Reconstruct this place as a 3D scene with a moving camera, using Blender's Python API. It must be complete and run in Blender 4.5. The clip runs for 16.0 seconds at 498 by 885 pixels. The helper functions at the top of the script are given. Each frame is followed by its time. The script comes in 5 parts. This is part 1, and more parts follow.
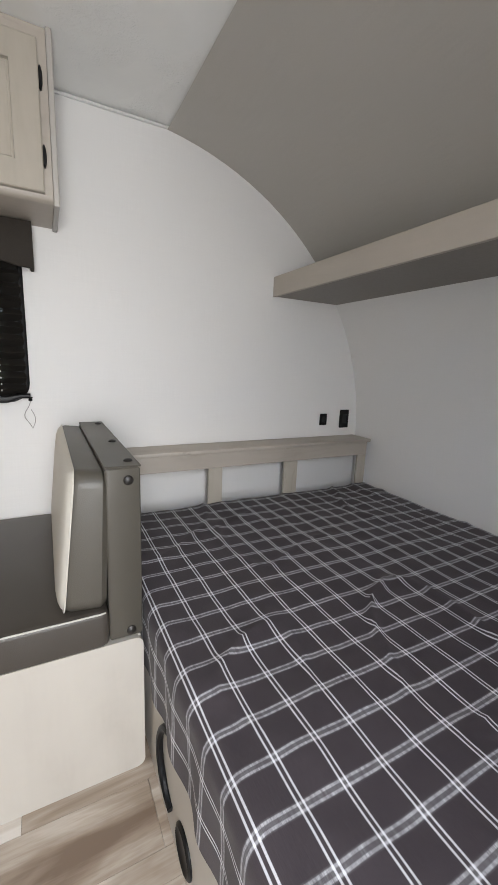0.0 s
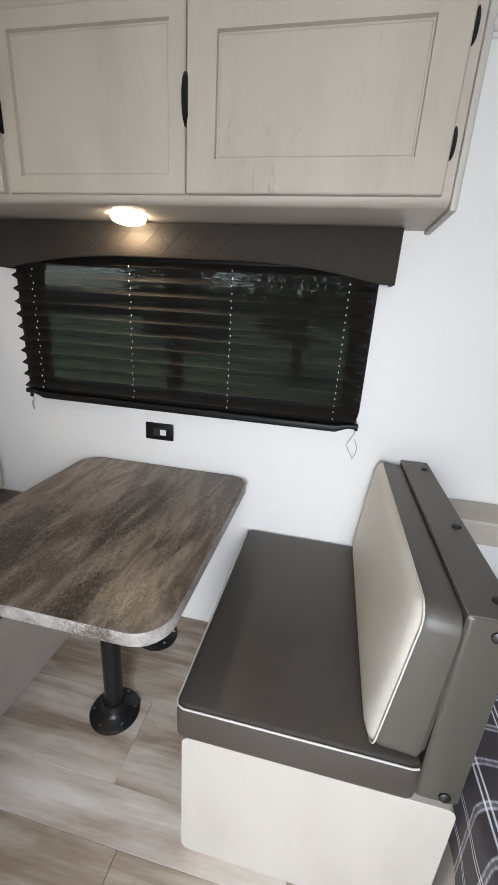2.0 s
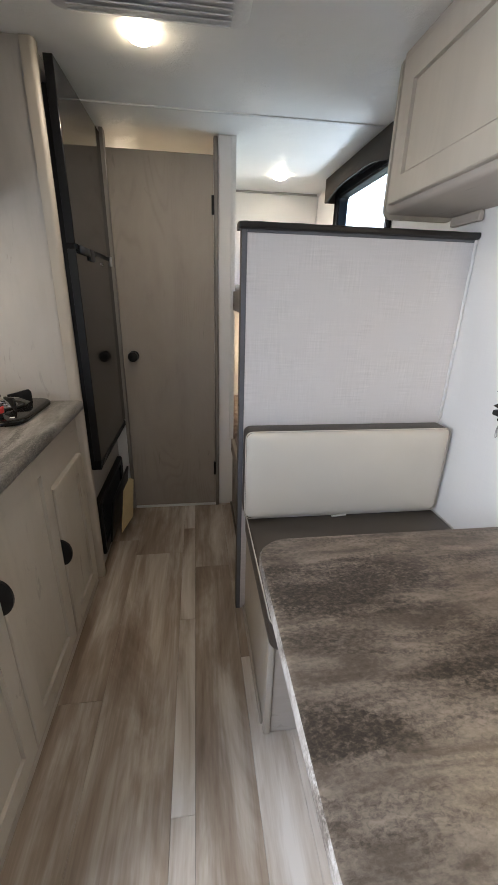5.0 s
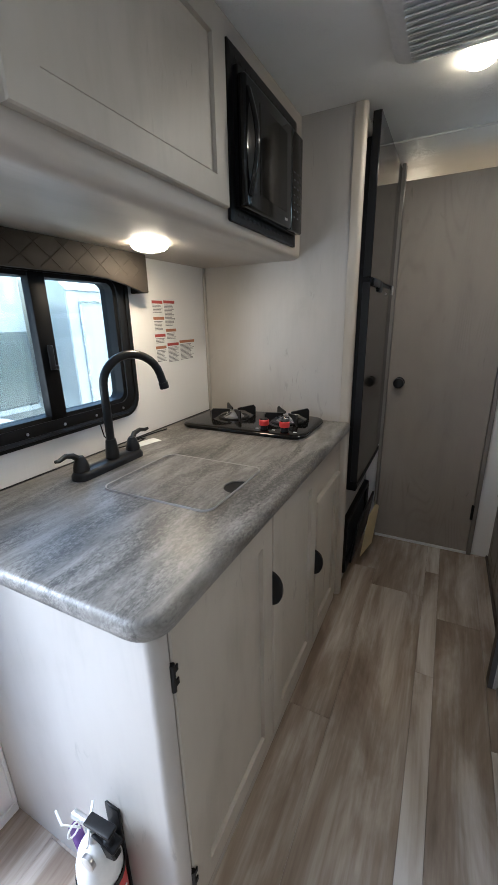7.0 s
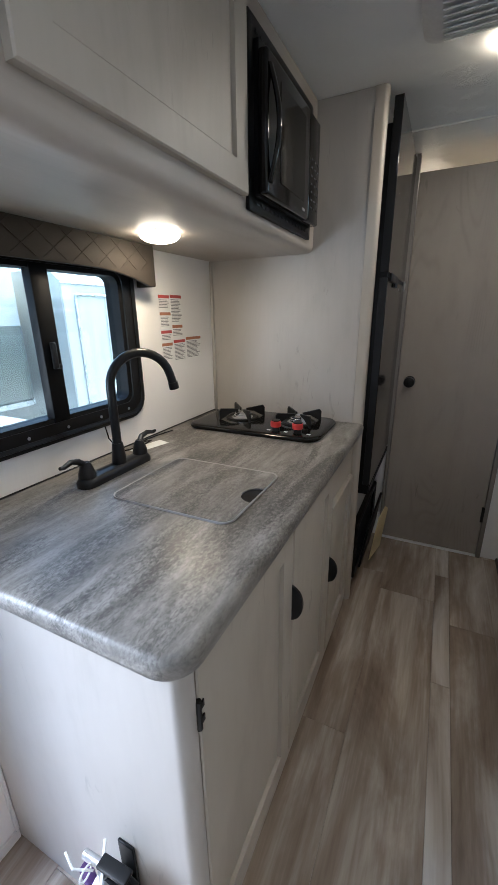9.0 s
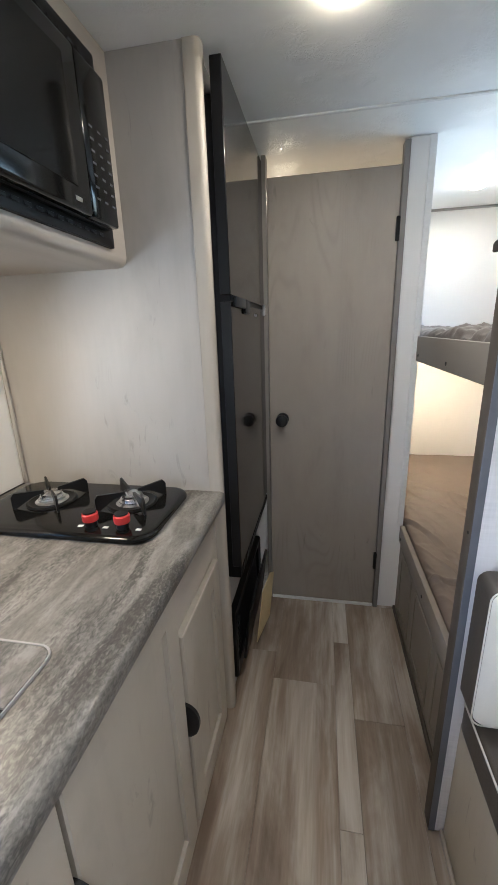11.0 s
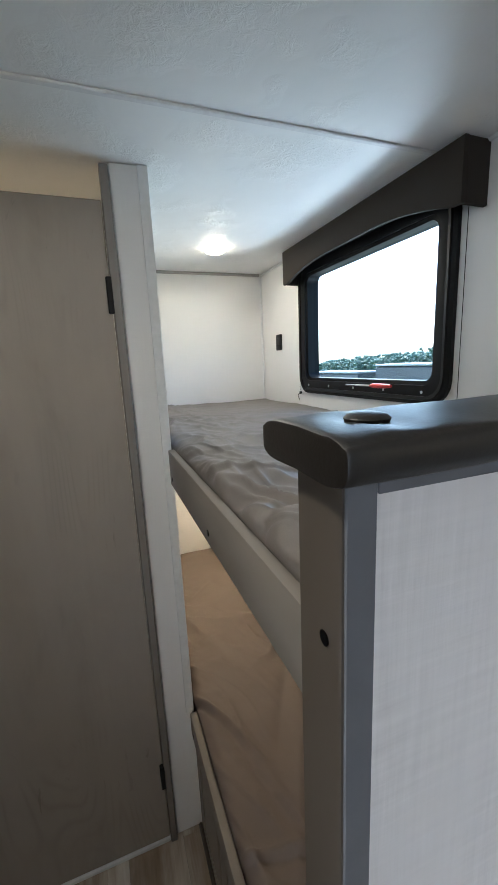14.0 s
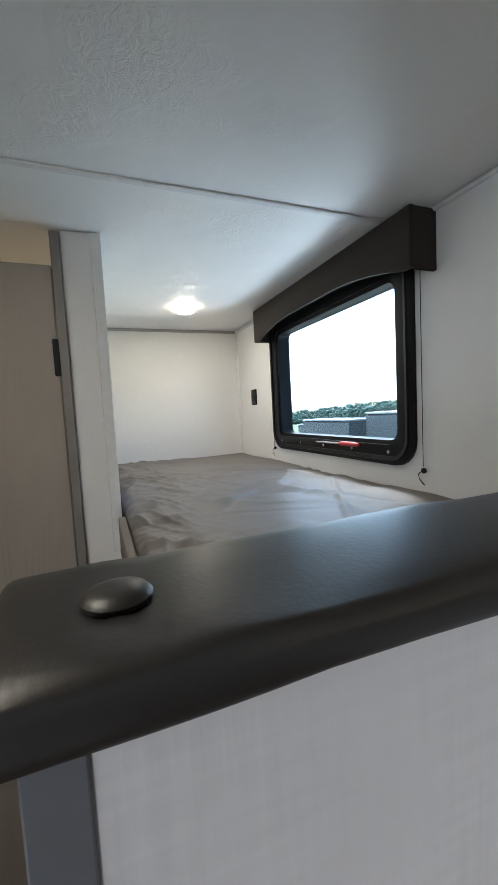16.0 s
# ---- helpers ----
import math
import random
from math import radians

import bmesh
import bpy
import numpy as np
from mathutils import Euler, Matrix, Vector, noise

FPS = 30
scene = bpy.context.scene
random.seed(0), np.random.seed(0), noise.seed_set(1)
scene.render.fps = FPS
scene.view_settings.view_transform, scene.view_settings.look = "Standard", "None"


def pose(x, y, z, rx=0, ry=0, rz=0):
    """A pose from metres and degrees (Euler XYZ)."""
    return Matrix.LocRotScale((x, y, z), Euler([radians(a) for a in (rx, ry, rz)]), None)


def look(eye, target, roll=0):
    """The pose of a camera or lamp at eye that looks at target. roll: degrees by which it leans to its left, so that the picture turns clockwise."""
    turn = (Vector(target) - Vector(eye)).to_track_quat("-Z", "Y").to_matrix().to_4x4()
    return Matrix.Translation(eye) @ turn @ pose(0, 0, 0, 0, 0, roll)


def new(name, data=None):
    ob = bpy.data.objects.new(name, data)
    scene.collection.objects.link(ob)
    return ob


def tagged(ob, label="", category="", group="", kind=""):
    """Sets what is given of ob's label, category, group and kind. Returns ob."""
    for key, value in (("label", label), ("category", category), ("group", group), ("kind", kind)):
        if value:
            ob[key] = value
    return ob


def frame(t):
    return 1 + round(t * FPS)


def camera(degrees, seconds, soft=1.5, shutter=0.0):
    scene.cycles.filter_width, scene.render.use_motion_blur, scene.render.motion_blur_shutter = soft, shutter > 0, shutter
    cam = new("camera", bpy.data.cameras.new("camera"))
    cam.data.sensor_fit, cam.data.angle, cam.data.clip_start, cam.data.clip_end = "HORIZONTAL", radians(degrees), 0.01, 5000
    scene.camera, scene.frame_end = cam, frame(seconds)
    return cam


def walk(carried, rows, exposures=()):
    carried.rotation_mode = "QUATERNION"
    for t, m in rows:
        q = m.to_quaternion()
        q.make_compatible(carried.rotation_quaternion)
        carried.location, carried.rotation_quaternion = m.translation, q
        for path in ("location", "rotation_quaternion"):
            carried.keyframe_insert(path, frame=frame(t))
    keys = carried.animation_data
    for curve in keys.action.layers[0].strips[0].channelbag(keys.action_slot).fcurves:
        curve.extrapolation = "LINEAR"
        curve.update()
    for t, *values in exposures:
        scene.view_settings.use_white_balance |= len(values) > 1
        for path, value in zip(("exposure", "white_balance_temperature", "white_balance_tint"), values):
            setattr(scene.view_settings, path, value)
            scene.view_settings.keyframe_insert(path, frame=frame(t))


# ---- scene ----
cam = camera(65.5, 16.0)
PATH = [
    (0, (1.011, 1.279, 1.114), (1.927, 3.014, 0.726), 2.3),
    (0.5, (0.959, 1.482, 1.156), (1.565, 3.339, 0.729), 4.6),
    (1, (0.896, 1.522, 1.287), (1.228, 3.428, 0.78), 6.6),
    (1.5, (0.831, 1.521, 1.326), (0.859, 3.439, 0.759), 5.6),
    (2, (0.85, 1.618, 1.319), (0.485, 3.476, 0.673), 3.6),
    (2.5, (0.883, 1.72, 1.308), (0.098, 3.404, 0.566), 2.1),
    (3, (0.831, 1.802, 1.289), (-0.238, 3.279, 0.466), 1.5),
    (3.5, (0.729, 1.858, 1.277), (-0.446, 3.249, 0.45), 2.9),
    (4, (0.684, 1.896, 1.277), (-0.704, 3.092, 0.475), 2.9),
    (4.5, (0.699, 1.966, 1.285), (-1.027, 2.661, 0.554), 2.6),
    (5, (0.729, 2.007, 1.287), (-1.123, 2.265, 0.576), 1.5),
    (7.5, (0.747, 1.85, 1.3), (-0.886, 0.871, 0.689), -1.5),
    (8, (0.745, 1.835, 1.292), (-0.854, 0.812, 0.662), -1.8),
    (10.5, (0.404, 1.744, 1.343), (-1.47, 1.361, 0.756), -0.6),
    (11, (0.208, 1.834, 1.353), (-1.677, 1.472, 0.792), -1.8),
    (11.5, (0.036, 1.873, 1.355), (-1.871, 1.63, 0.802), -1.3),
    (12, (-0.14, 1.835, 1.393), (-2.062, 1.977, 0.859), -1.0),
    (12.5, (-0.257, 1.842, 1.405), (-2.148, 2.263, 0.908), -1.7),
    (13, (-0.383, 1.944, 1.439), (-2.252, 2.478, 0.97), -2.2),
    (13.5, (-0.452, 2.023, 1.479), (-2.307, 2.632, 1.042), -2.5),
    (14, (-0.464, 2.063, 1.525), (-2.304, 2.739, 1.129), -2.6),
    (14.5, (-0.463, 2.103, 1.552), (-2.306, 2.81, 1.227), -2.8),
    (15, (-0.469, 2.151, 1.561), (-2.321, 2.862, 1.31), -3.0),
    (15.5, (-0.473, 2.183, 1.565), (-2.331, 2.898, 1.373), -3.1),
    (16, (-0.49, 2.178, 1.553), (-2.347, 2.903, 1.397), -3.0),
]
EXPOSURES = [(0.0, 2.75, 6350, 10), (1.5, 2.85, 6350, 10), (2.3, 3.12, 5850, 9), (3.5, 3.1, 5900, 10), (4.5, 3.45, 5950, 10), (5.2, 3.5, 5750, 10), (7.3, 3.34, 5350, 8), (8.2, 3.21, 5350, 9), (10.5, 3.8, 5300, 9), (11.5, 4.15, 5300, 7), (12.0, 4.05, 5350, 6), (13.0, 3.62, 5350, 6), (14.0, 3.32, 5420, 6), (15.0, 3.17, 5500, 7), (16.0, 3.12, 5580, 7)]
walk(cam, [(t, look(eye, target, roll)) for t, eye, target, roll in PATH], EXPOSURES)
SKY, SUN, DOOR_WATTS, LED_W, LENS_GLOW = 0.15, 1.0, 6.4, 0.28, 4.5
LED_TINT, WARM_TINT = (1.0, 0.84, 0.64), (1.0, 0.72, 0.42)

# ---- sky, sun, daylight and a fill lamp ----
world = bpy.data.worlds.new("overcast_sky")
scene.world = world
world.use_nodes = True
wn = world.node_tree
sky = wn.nodes.new("ShaderNodeTexSky")
sky.sky_type, sky.sun_disc = "NISHITA", False
sky.sun_elevation, sky.sun_rotation = radians(56), radians(290)
sky.dust_density, sky.air_density = 3.0, 0.8
wn.nodes["Background"].inputs["Strength"].default_value = SKY
wn.links.new(sky.outputs[0], wn.nodes["Background"].inputs["Color"])

sun_data = bpy.data.lights.new("sun", "SUN")
sun_data.energy, sun_data.angle, sun_data.color = SUN, radians(20), (1.0, 0.96, 0.9)
new("sun", sun_data).matrix_world = look((0, 0, 0), (0.55, -0.16, -0.85))

door_light = bpy.data.lights.new("doorway_daylight", "AREA")
door_light.shape, door_light.size, door_light.size_y = "RECTANGLE", 0.54, 1.30
door_light.energy, door_light.color = DOOR_WATTS, (1.0, 0.985, 0.95)
new("doorway_daylight", door_light).matrix_world = look((0.93, 0.40, 1.05), (0.80, 1.90, 0.05))

# unseen lamp added below the window sill, shining up to brighten the bunk ceiling
bunk_fill = bpy.data.lights.new("bunk_sill_fill", "AREA")
bunk_fill.shape, bunk_fill.size, bunk_fill.size_y = "RECTANGLE", 0.66, 0.22
bunk_fill.energy, bunk_fill.color = 1.15, (0.84, 0.94, 1.0)
new("bunk_sill_fill", bunk_fill).matrix_world = look((-1.66, 3.58, 1.13), (-1.50, 2.35, 1.95))


# ---- materials ----
def node_material(name):
    m = bpy.data.materials.new(name)
    m.use_nodes = True
    return m, m.node_tree.nodes, m.node_tree.links, m.node_tree.nodes["Principled BSDF"]


def ramp(nodes, links, fac, stops):
    r = nodes.new("ShaderNodeValToRGB")
    while len(r.color_ramp.elements) < len(stops):
        r.color_ramp.elements.new(0.5)
    for e, (p, c) in zip(r.color_ramp.elements, stops):
        e.position, e.color = p, (*c, 1)
    links.new(fac, r.inputs[0])
    return r.outputs[0]


def coords(nodes, links, scale, shift=True, source="Object"):
    tc, mp = nodes.new("ShaderNodeTexCoord"), nodes.new("ShaderNodeMapping")
    mp.inputs["Scale"].default_value = scale
    links.new(tc.outputs[source], mp.inputs[0])
    if shift:
        info, mul = nodes.new("ShaderNodeObjectInfo"), nodes.new("ShaderNodeMath")
        mul.operation = "MULTIPLY"
        mul.inputs[1].default_value = 37.0
        links.new(info.outputs["Random"], mul.inputs[0])
        links.new(mul.outputs[0], mp.inputs["Location"])
    return mp.outputs[0]


def noise_tex(nodes, links, vec, scale, detail=4, rough=0.55, distort=0.0):
    n = nodes.new("ShaderNodeTexNoise")
    n.inputs["Scale"].default_value, n.inputs["Detail"].default_value = scale, detail
    n.inputs["Roughness"].default_value, n.inputs["Distortion"].default_value = rough, distort
    links.new(vec, n.inputs["Vector"])
    return n.outputs[0]


def math_node(nodes, links, op, a, b=None):
    n = nodes.new("ShaderNodeMath")
    n.operation = op
    for i, v in enumerate((a, b)):
        if v is None:
            continue
        if isinstance(v, (int, float)):
            n.inputs[i].default_value = v
        else:
            links.new(v, n.inputs[i])
    return n.outputs[0]


def bump(nodes, links, bsdf, height, strength, distance=0.002):
    b = nodes.new("ShaderNodeBump")
    b.inputs["Strength"].default_value, b.inputs["Distance"].default_value = strength, distance
    links.new(height, b.inputs["Height"])
    links.new(b.outputs[0], bsdf.inputs["Normal"])


def mix_col(nodes, links, fac, a, b):
    n = nodes.new("ShaderNodeMix")
    n.data_type = "RGBA"
    for sock, v in ((n.inputs[0], fac), (n.inputs[6], a), (n.inputs[7], b)):
        if isinstance(v, (int, float)):
            sock.default_value = v
        elif isinstance(v, tuple):
            sock.default_value = (*v, 1)
        else:
            links.new(v, sock)
    return n.outputs[2]


def plain(name, color, rough=0.5, metal=0.0, grain=0.06, grain_scale=60.0, relief=0.12, coat=0.0, spec=0.5):
    """A surface of one colour with faint mottling, smears in its gloss and fine relief."""
    m, n, l, b = node_material(name)
    v = coords(n, l, (1, 1, 1))
    fine, big = noise_tex(n, l, v, grain_scale, 5), noise_tex(n, l, v, 4.0, 3)
    lo = tuple(c * (1 - grain * 2) for c in color)
    hi = tuple(min(1, c * (1 + grain)) for c in color)
    both = math_node(n, l, "ADD", math_node(n, l, "MULTIPLY", fine, 0.5), math_node(n, l, "MULTIPLY", big, 0.5))
    l.new(ramp(n, l, both, [(0.3, lo), (0.7, hi)]), b.inputs["Base Color"])
    l.new(math_node(n, l, "ADD", math_node(n, l, "MULTIPLY", big, 0.16), rough - 0.08), b.inputs["Roughness"])
    b.inputs["Metallic"].default_value = metal
    b.inputs["Coat Weight"].default_value = coat
    b.inputs["Specular IOR Level"].default_value = spec
    bump(n, l, b, fine, relief)
    return m


def linen(name, color, weave=0.35, contrast=0.06):
    """Vinyl wall covering printed and embossed like woven linen."""
    m, n, l, b = node_material(name)
    v1, v2 = coords(n, l, (190, 190, 12), False), coords(n, l, (12, 12, 190), False)
    a, c = noise_tex(n, l, v1, 1.0, 3), noise_tex(n, l, v2, 1.0, 3)
    big = noise_tex(n, l, coords(n, l, (1, 1, 1), False), 1.6, 3)
    h = math_node(n, l, "ADD", a, c)
    patch = ramp(n, l, noise_tex(n, l, coords(n, l, (1, 1, 1), False), 9.0, 3), [(0.42, (0.12, 0.12, 0.12)), (0.66, (1, 1, 1))])
    thread = math_node(n, l, "MULTIPLY", math_node(n, l, "SUBTRACT", h, 1.0), patch)
    mid = math_node(n, l, "ADD", math_node(n, l, "ADD", math_node(n, l, "MULTIPLY", thread, 0.55), 0.42), math_node(n, l, "MULTIPLY", big, 0.16))
    dark = tuple(k * (1 - contrast * 3) for k in color)
    l.new(ramp(n, l, mid, [(0.34, dark), (0.66, color)]), b.inputs["Base Color"])
    b.inputs["Roughness"].default_value = 0.55
    bump(n, l, b, h, weave, 0.0012)
    return m


def wood(name, light, dark, axis, knots=True, rough=0.45, stretch=7.0, figured=0.15):
    """Printed wood grain along one axis: clouded boards, faint figure lines and a few short knot streaks."""
    m, n, l, b = node_material(name)
    sc = [stretch, stretch, stretch]
    sc["xyz".index(axis)] = 1.0
    streak = noise_tex(n, l, coords(n, l, tuple(sc)), 1.0, 4, 0.55, 0.5)
    fine = noise_tex(n, l, coords(n, l, tuple(s * 9 for s in sc)), 1.0, 3)
    cloud = noise_tex(n, l, coords(n, l, tuple(1.5 + 0.25 * s for s in sc)), 1.6, 4, 0.6, 0.4)
    f = math_node(n, l, "ADD", math_node(n, l, "MULTIPLY", streak, 0.36), math_node(n, l, "MULTIPLY", fine, 0.10))
    f = math_node(n, l, "ADD", f, math_node(n, l, "MULTIPLY", cloud, 0.54))
    col = ramp(n, l, f, [(0.32, dark), (0.47, tuple((p * 2 + q) / 3 for p, q in zip(light, dark))), (0.63, light)])
    if knots:
        figure = noise_tex(n, l, coords(n, l, tuple(0.55 * s for s in sc)), 1.0, 1, 0.4, 0.3)
        lines = math_node(n, l, "POWER", math_node(n, l, "ABSOLUTE", math_node(n, l, "SINE", math_node(n, l, "MULTIPLY", figure, 95.0))), 7.0)
        where = ramp(n, l, noise_tex(n, l, coords(n, l, (1.3, 1.3, 1.3)), 2.0, 2), [(0.52, (0, 0, 0)), (0.64, (1, 1, 1))])
        col = mix_col(n, l, math_node(n, l, "MULTIPLY", math_node(n, l, "MULTIPLY", lines, where), figured), col, dark)
        spot = noise_tex(n, l, coords(n, l, tuple(4.2 + 3.2 * s if s > 1 else 6.5 for s in sc)), 1.0, 4, 0.6, 1.2)
        patch = ramp(n, l, noise_tex(n, l, coords(n, l, (1, 1, 1)), 2.7, 2), [(0.54, (0, 0, 0)), (0.62, (1, 1, 1))])
        mark = math_node(n, l, "MULTIPLY", ramp(n, l, spot, [(0.62, (0, 0, 0)), (0.70, (1, 1, 1))]), patch)
        col = mix_col(n, l, math_node(n, l, "MULTIPLY", mark, 0.5), col, tuple(k * 0.6 for k in dark))
    l.new(col, b.inputs["Base Color"])
    l.new(math_node(n, l, "ADD", math_node(n, l, "MULTIPLY", cloud, 0.14), rough - 0.07), b.inputs["Roughness"])
    bump(n, l, b, fine, 0.10, 0.001)
    return m


def stone_laminate(name, axis, tones, stretch):
    """Laminate with smooth pale drifts and dark crumbly zones that run along one axis."""
    m, n, l, b = node_material(name)
    sc = [stretch, stretch, stretch]
    sc["xyz".index(axis)] = 2.0
    band = noise_tex(n, l, coords(n, l, tuple(sc), False), 1.0, 4, 0.55, 0.9)
    streak = noise_tex(n, l, coords(n, l, tuple(s * 2.6 for s in sc), False), 1.0, 5, 0.6, 0.9)
    crumb = noise_tex(n, l, coords(n, l, tuple(1.0 if s > 3 else 0.55 for s in sc), False), 190.0, 5, 0.68, 0.4)
    cloud = noise_tex(n, l, coords(n, l, (1, 1, 1), False), 6.0, 4)
    smooth = ramp(n, l, math_node(n, l, "ADD", math_node(n, l, "MULTIPLY", streak, 0.68), math_node(n, l, "MULTIPLY", crumb, 0.32)), [(0.33, tones[1]), (0.45, tones[2]), (0.63, tones[3])])
    rough_zone = ramp(n, l, math_node(n, l, "ADD", math_node(n, l, "MULTIPLY", crumb, 0.75), math_node(n, l, "MULTIPLY", streak, 0.25)), [(0.42, tones[0]), (0.51, tones[1]), (0.60, tones[2]), (0.72, tones[3])])
    edge = math_node(n, l, "ADD", math_node(n, l, "MULTIPLY", band, 0.78), math_node(n, l, "MULTIPLY", crumb, 0.22))
    l.new(mix_col(n, l, ramp(n, l, edge, [(0.41, (0, 0, 0)), (0.53, (1, 1, 1))]), rough_zone, smooth), b.inputs["Base Color"])
    l.new(math_node(n, l, "ADD", math_node(n, l, "MULTIPLY", cloud, 0.10), 0.33), b.inputs["Roughness"])
    b.inputs["Specular IOR Level"].default_value = 0.4
    bump(n, l, b, crumb, 0.12, 0.001)
    return m


def plank_material():
    m, n, l, b = node_material("oak_vinyl_plank")
    info = n.new("ShaderNodeObjectInfo")
    v = coords(n, l, (1.1, 15, 15))
    streak = noise_tex(n, l, v, 1.0, 5, 0.6, 0.35)
    fine = noise_tex(n, l, coords(n, l, (6, 130, 130)), 1.0, 3)
    cloud = noise_tex(n, l, coords(n, l, (1.8, 7, 7)), 1.0, 5, 0.62, 0.6)
    f = math_node(n, l, "ADD", math_node(n, l, "MULTIPLY", streak, 0.42), math_node(n, l, "MULTIPLY", cloud, 0.50))
    f = math_node(n, l, "ADD", f, math_node(n, l, "MULTIPLY", fine, 0.08))
    f = math_node(n, l, "ADD", f, math_node(n, l, "MULTIPLY", math_node(n, l, "SUBTRACT", info.outputs["Random"], 0.5), 0.15))
    l.new(ramp(n, l, f, [(0.34, (0.175, 0.124, 0.088)), (0.45, (0.305, 0.243, 0.186)), (0.54, (0.470, 0.410, 0.345)), (0.66, (0.65, 0.61, 0.56))]), b.inputs["Base Color"])
    l.new(math_node(n, l, "ADD", math_node(n, l, "MULTIPLY", cloud, 0.2), 0.30), b.inputs["Roughness"])
    bump(n, l, b, fine, 0.12, 0.001)
    return m


def plaid_material():
    """Dark brushed cotton with fuzzy pale bands one way and double hairlines the other."""
    m, n, l, b = node_material("plaid_cotton")
    tc, sep = n.new("ShaderNodeTexCoord"), n.new("ShaderNodeSeparateXYZ")
    l.new(tc.outputs["UV"], sep.inputs[0])
    u, v = sep.outputs[0], sep.outputs[1]
    mp = n.new("ShaderNodeMapping")
    mp.inputs["Scale"].default_value = (60, 900, 1)
    l.new(tc.outputs["UV"], mp.inputs[0])
    mp2 = n.new("ShaderNodeMapping")
    mp2.inputs["Scale"].default_value = (900, 60, 1)
    l.new(tc.outputs["UV"], mp2.inputs[0])
    warp, weft = noise_tex(n, l, mp.outputs[0], 1.0, 2), noise_tex(n, l, mp2.outputs[0], 1.0, 2)

    def stripe(x, pitch, centre, half, soft):
        r = math_node(n, l, "PINGPONG", math_node(n, l, "SUBTRACT", x, centre - 40 * pitch), pitch / 2)
        return math_node(n, l, "SMOOTH_MIN", 1.0, math_node(n, l, "MAXIMUM", math_node(n, l, "DIVIDE", math_node(n, l, "SUBTRACT", half, r), soft), 0.0))

    pitch = 0.0770
    band = math_node(n, l, "MULTIPLY", math_node(n, l, "MINIMUM", stripe(v, pitch, 1.620, 0.0098, 0.0035), 1.0), 0.22)
    core = math_node(n, l, "ADD", stripe(v, pitch, 1.6150, 0.0030, 0.0016), stripe(v, pitch, 1.6250, 0.0030, 0.0016))
    band = math_node(n, l, "MAXIMUM", band, math_node(n, l, "MULTIPLY", math_node(n, l, "MINIMUM", core, 1.0), 0.90))
    mp3 = n.new("ShaderNodeMapping")
    mp3.inputs["Scale"].default_value = (150, 45, 1)
    l.new(tc.outputs["UV"], mp3.inputs[0])
    dash = ramp(n, l, noise_tex(n, l, mp3.outputs[0], 1.0, 2), [(0.32, (0.45, 0.45, 0.45)), (0.66, (1, 1, 1))])
    band = math_node(n, l, "MULTIPLY", band, dash)
    band = math_node(n, l, "MULTIPLY", band, math_node(n, l, "ADD", math_node(n, l, "MULTIPLY", weft, 1.1), 0.10))
    h1 = math_node(n, l, "MINIMUM", stripe(u, pitch, 1.2185, 0.0022, 0.001), 1.0)
    h2 = math_node(n, l, "MINIMUM", stripe(u, pitch, 1.2275, 0.0022, 0.001), 1.0)
    lines = math_node(n, l, "MULTIPLY", math_node(n, l, "MAXIMUM", h1, h2), math_node(n, l, "ADD", math_node(n, l, "MULTIPLY", warp, 0.5), 0.5))
    both = math_node(n, l, "MINIMUM", math_node(n, l, "ADD", band, math_node(n, l, "MULTIPLY", lines, 1.0)), 1.0)
    cloth = mix_col(n, l, weft, (0.039, 0.0325, 0.0375), (0.064, 0.0535, 0.0605))
    l.new(mix_col(n, l, both, cloth, (0.74, 0.75, 0.79)), b.inputs["Base Color"])
    b.inputs["Roughness"].default_value = 0.6
    b.inputs["Specular IOR Level"].default_value = 0.22
    b.inputs["Sheen Weight"].default_value = 0.05
    bump(n, l, b, math_node(n, l, "ADD", warp, weft), 0.2, 0.0006)
    return m


def glow(name, color, strength):
    m, n, l, b = node_material(name)
    b.inputs["Base Color"].default_value = (0.9, 0.9, 0.88, 1)
    b.inputs["Emission Color"].default_value = (*color, 1)
    b.inputs["Emission Strength"].default_value = strength
    return m


def pane_material(name, tint=(0.96, 0.98, 0.98)):
    m, n, l, b = node_material(name)
    n.remove(b)
    out = n["Material Output"]
    clear, gloss, mx = n.new("ShaderNodeBsdfTransparent"), n.new("ShaderNodeBsdfGlossy"), n.new("ShaderNodeMixShader")
    clear.inputs[0].default_value = (*tint, 1)
    gloss.inputs["Roughness"].default_value = 0.02
    mx.inputs[0].default_value = 0.045
    l.new(clear.outputs[0], mx.inputs[1])
    l.new(gloss.outputs[0], mx.inputs[2])
    l.new(mx.outputs[0], out.inputs[0])
    return m


def blind_material():
    """Dark pleated fabric, thin enough to let the brightest daylight shimmer through its weave."""
    m, n, l, b = node_material("pleated_shade_fabric")
    out = n["Material Output"]
    weave = noise_tex(n, l, coords(n, l, (45, 45, 330), False), 1.0, 5, 0.75)
    b.inputs["Base Color"].default_value = (0.017, 0.0150, 0.0130, 1)
    b.inputs["Specular IOR Level"].default_value = 0.15
    b.inputs["Roughness"].default_value = 0.8
    clear, mx = n.new("ShaderNodeBsdfTransparent"), n.new("ShaderNodeMixShader")
    l.new(math_node(n, l, "MULTIPLY", ramp(n, l, weave, [(0.47, (0.12, 0.12, 0.12)), (0.62, (1, 1, 1))]), 0.062), mx.inputs[0])
    l.new(b.outputs[0], mx.inputs[1])
    l.new(clear.outputs[0], mx.inputs[2])
    l.new(mx.outputs[0], out.inputs[0])
    return m


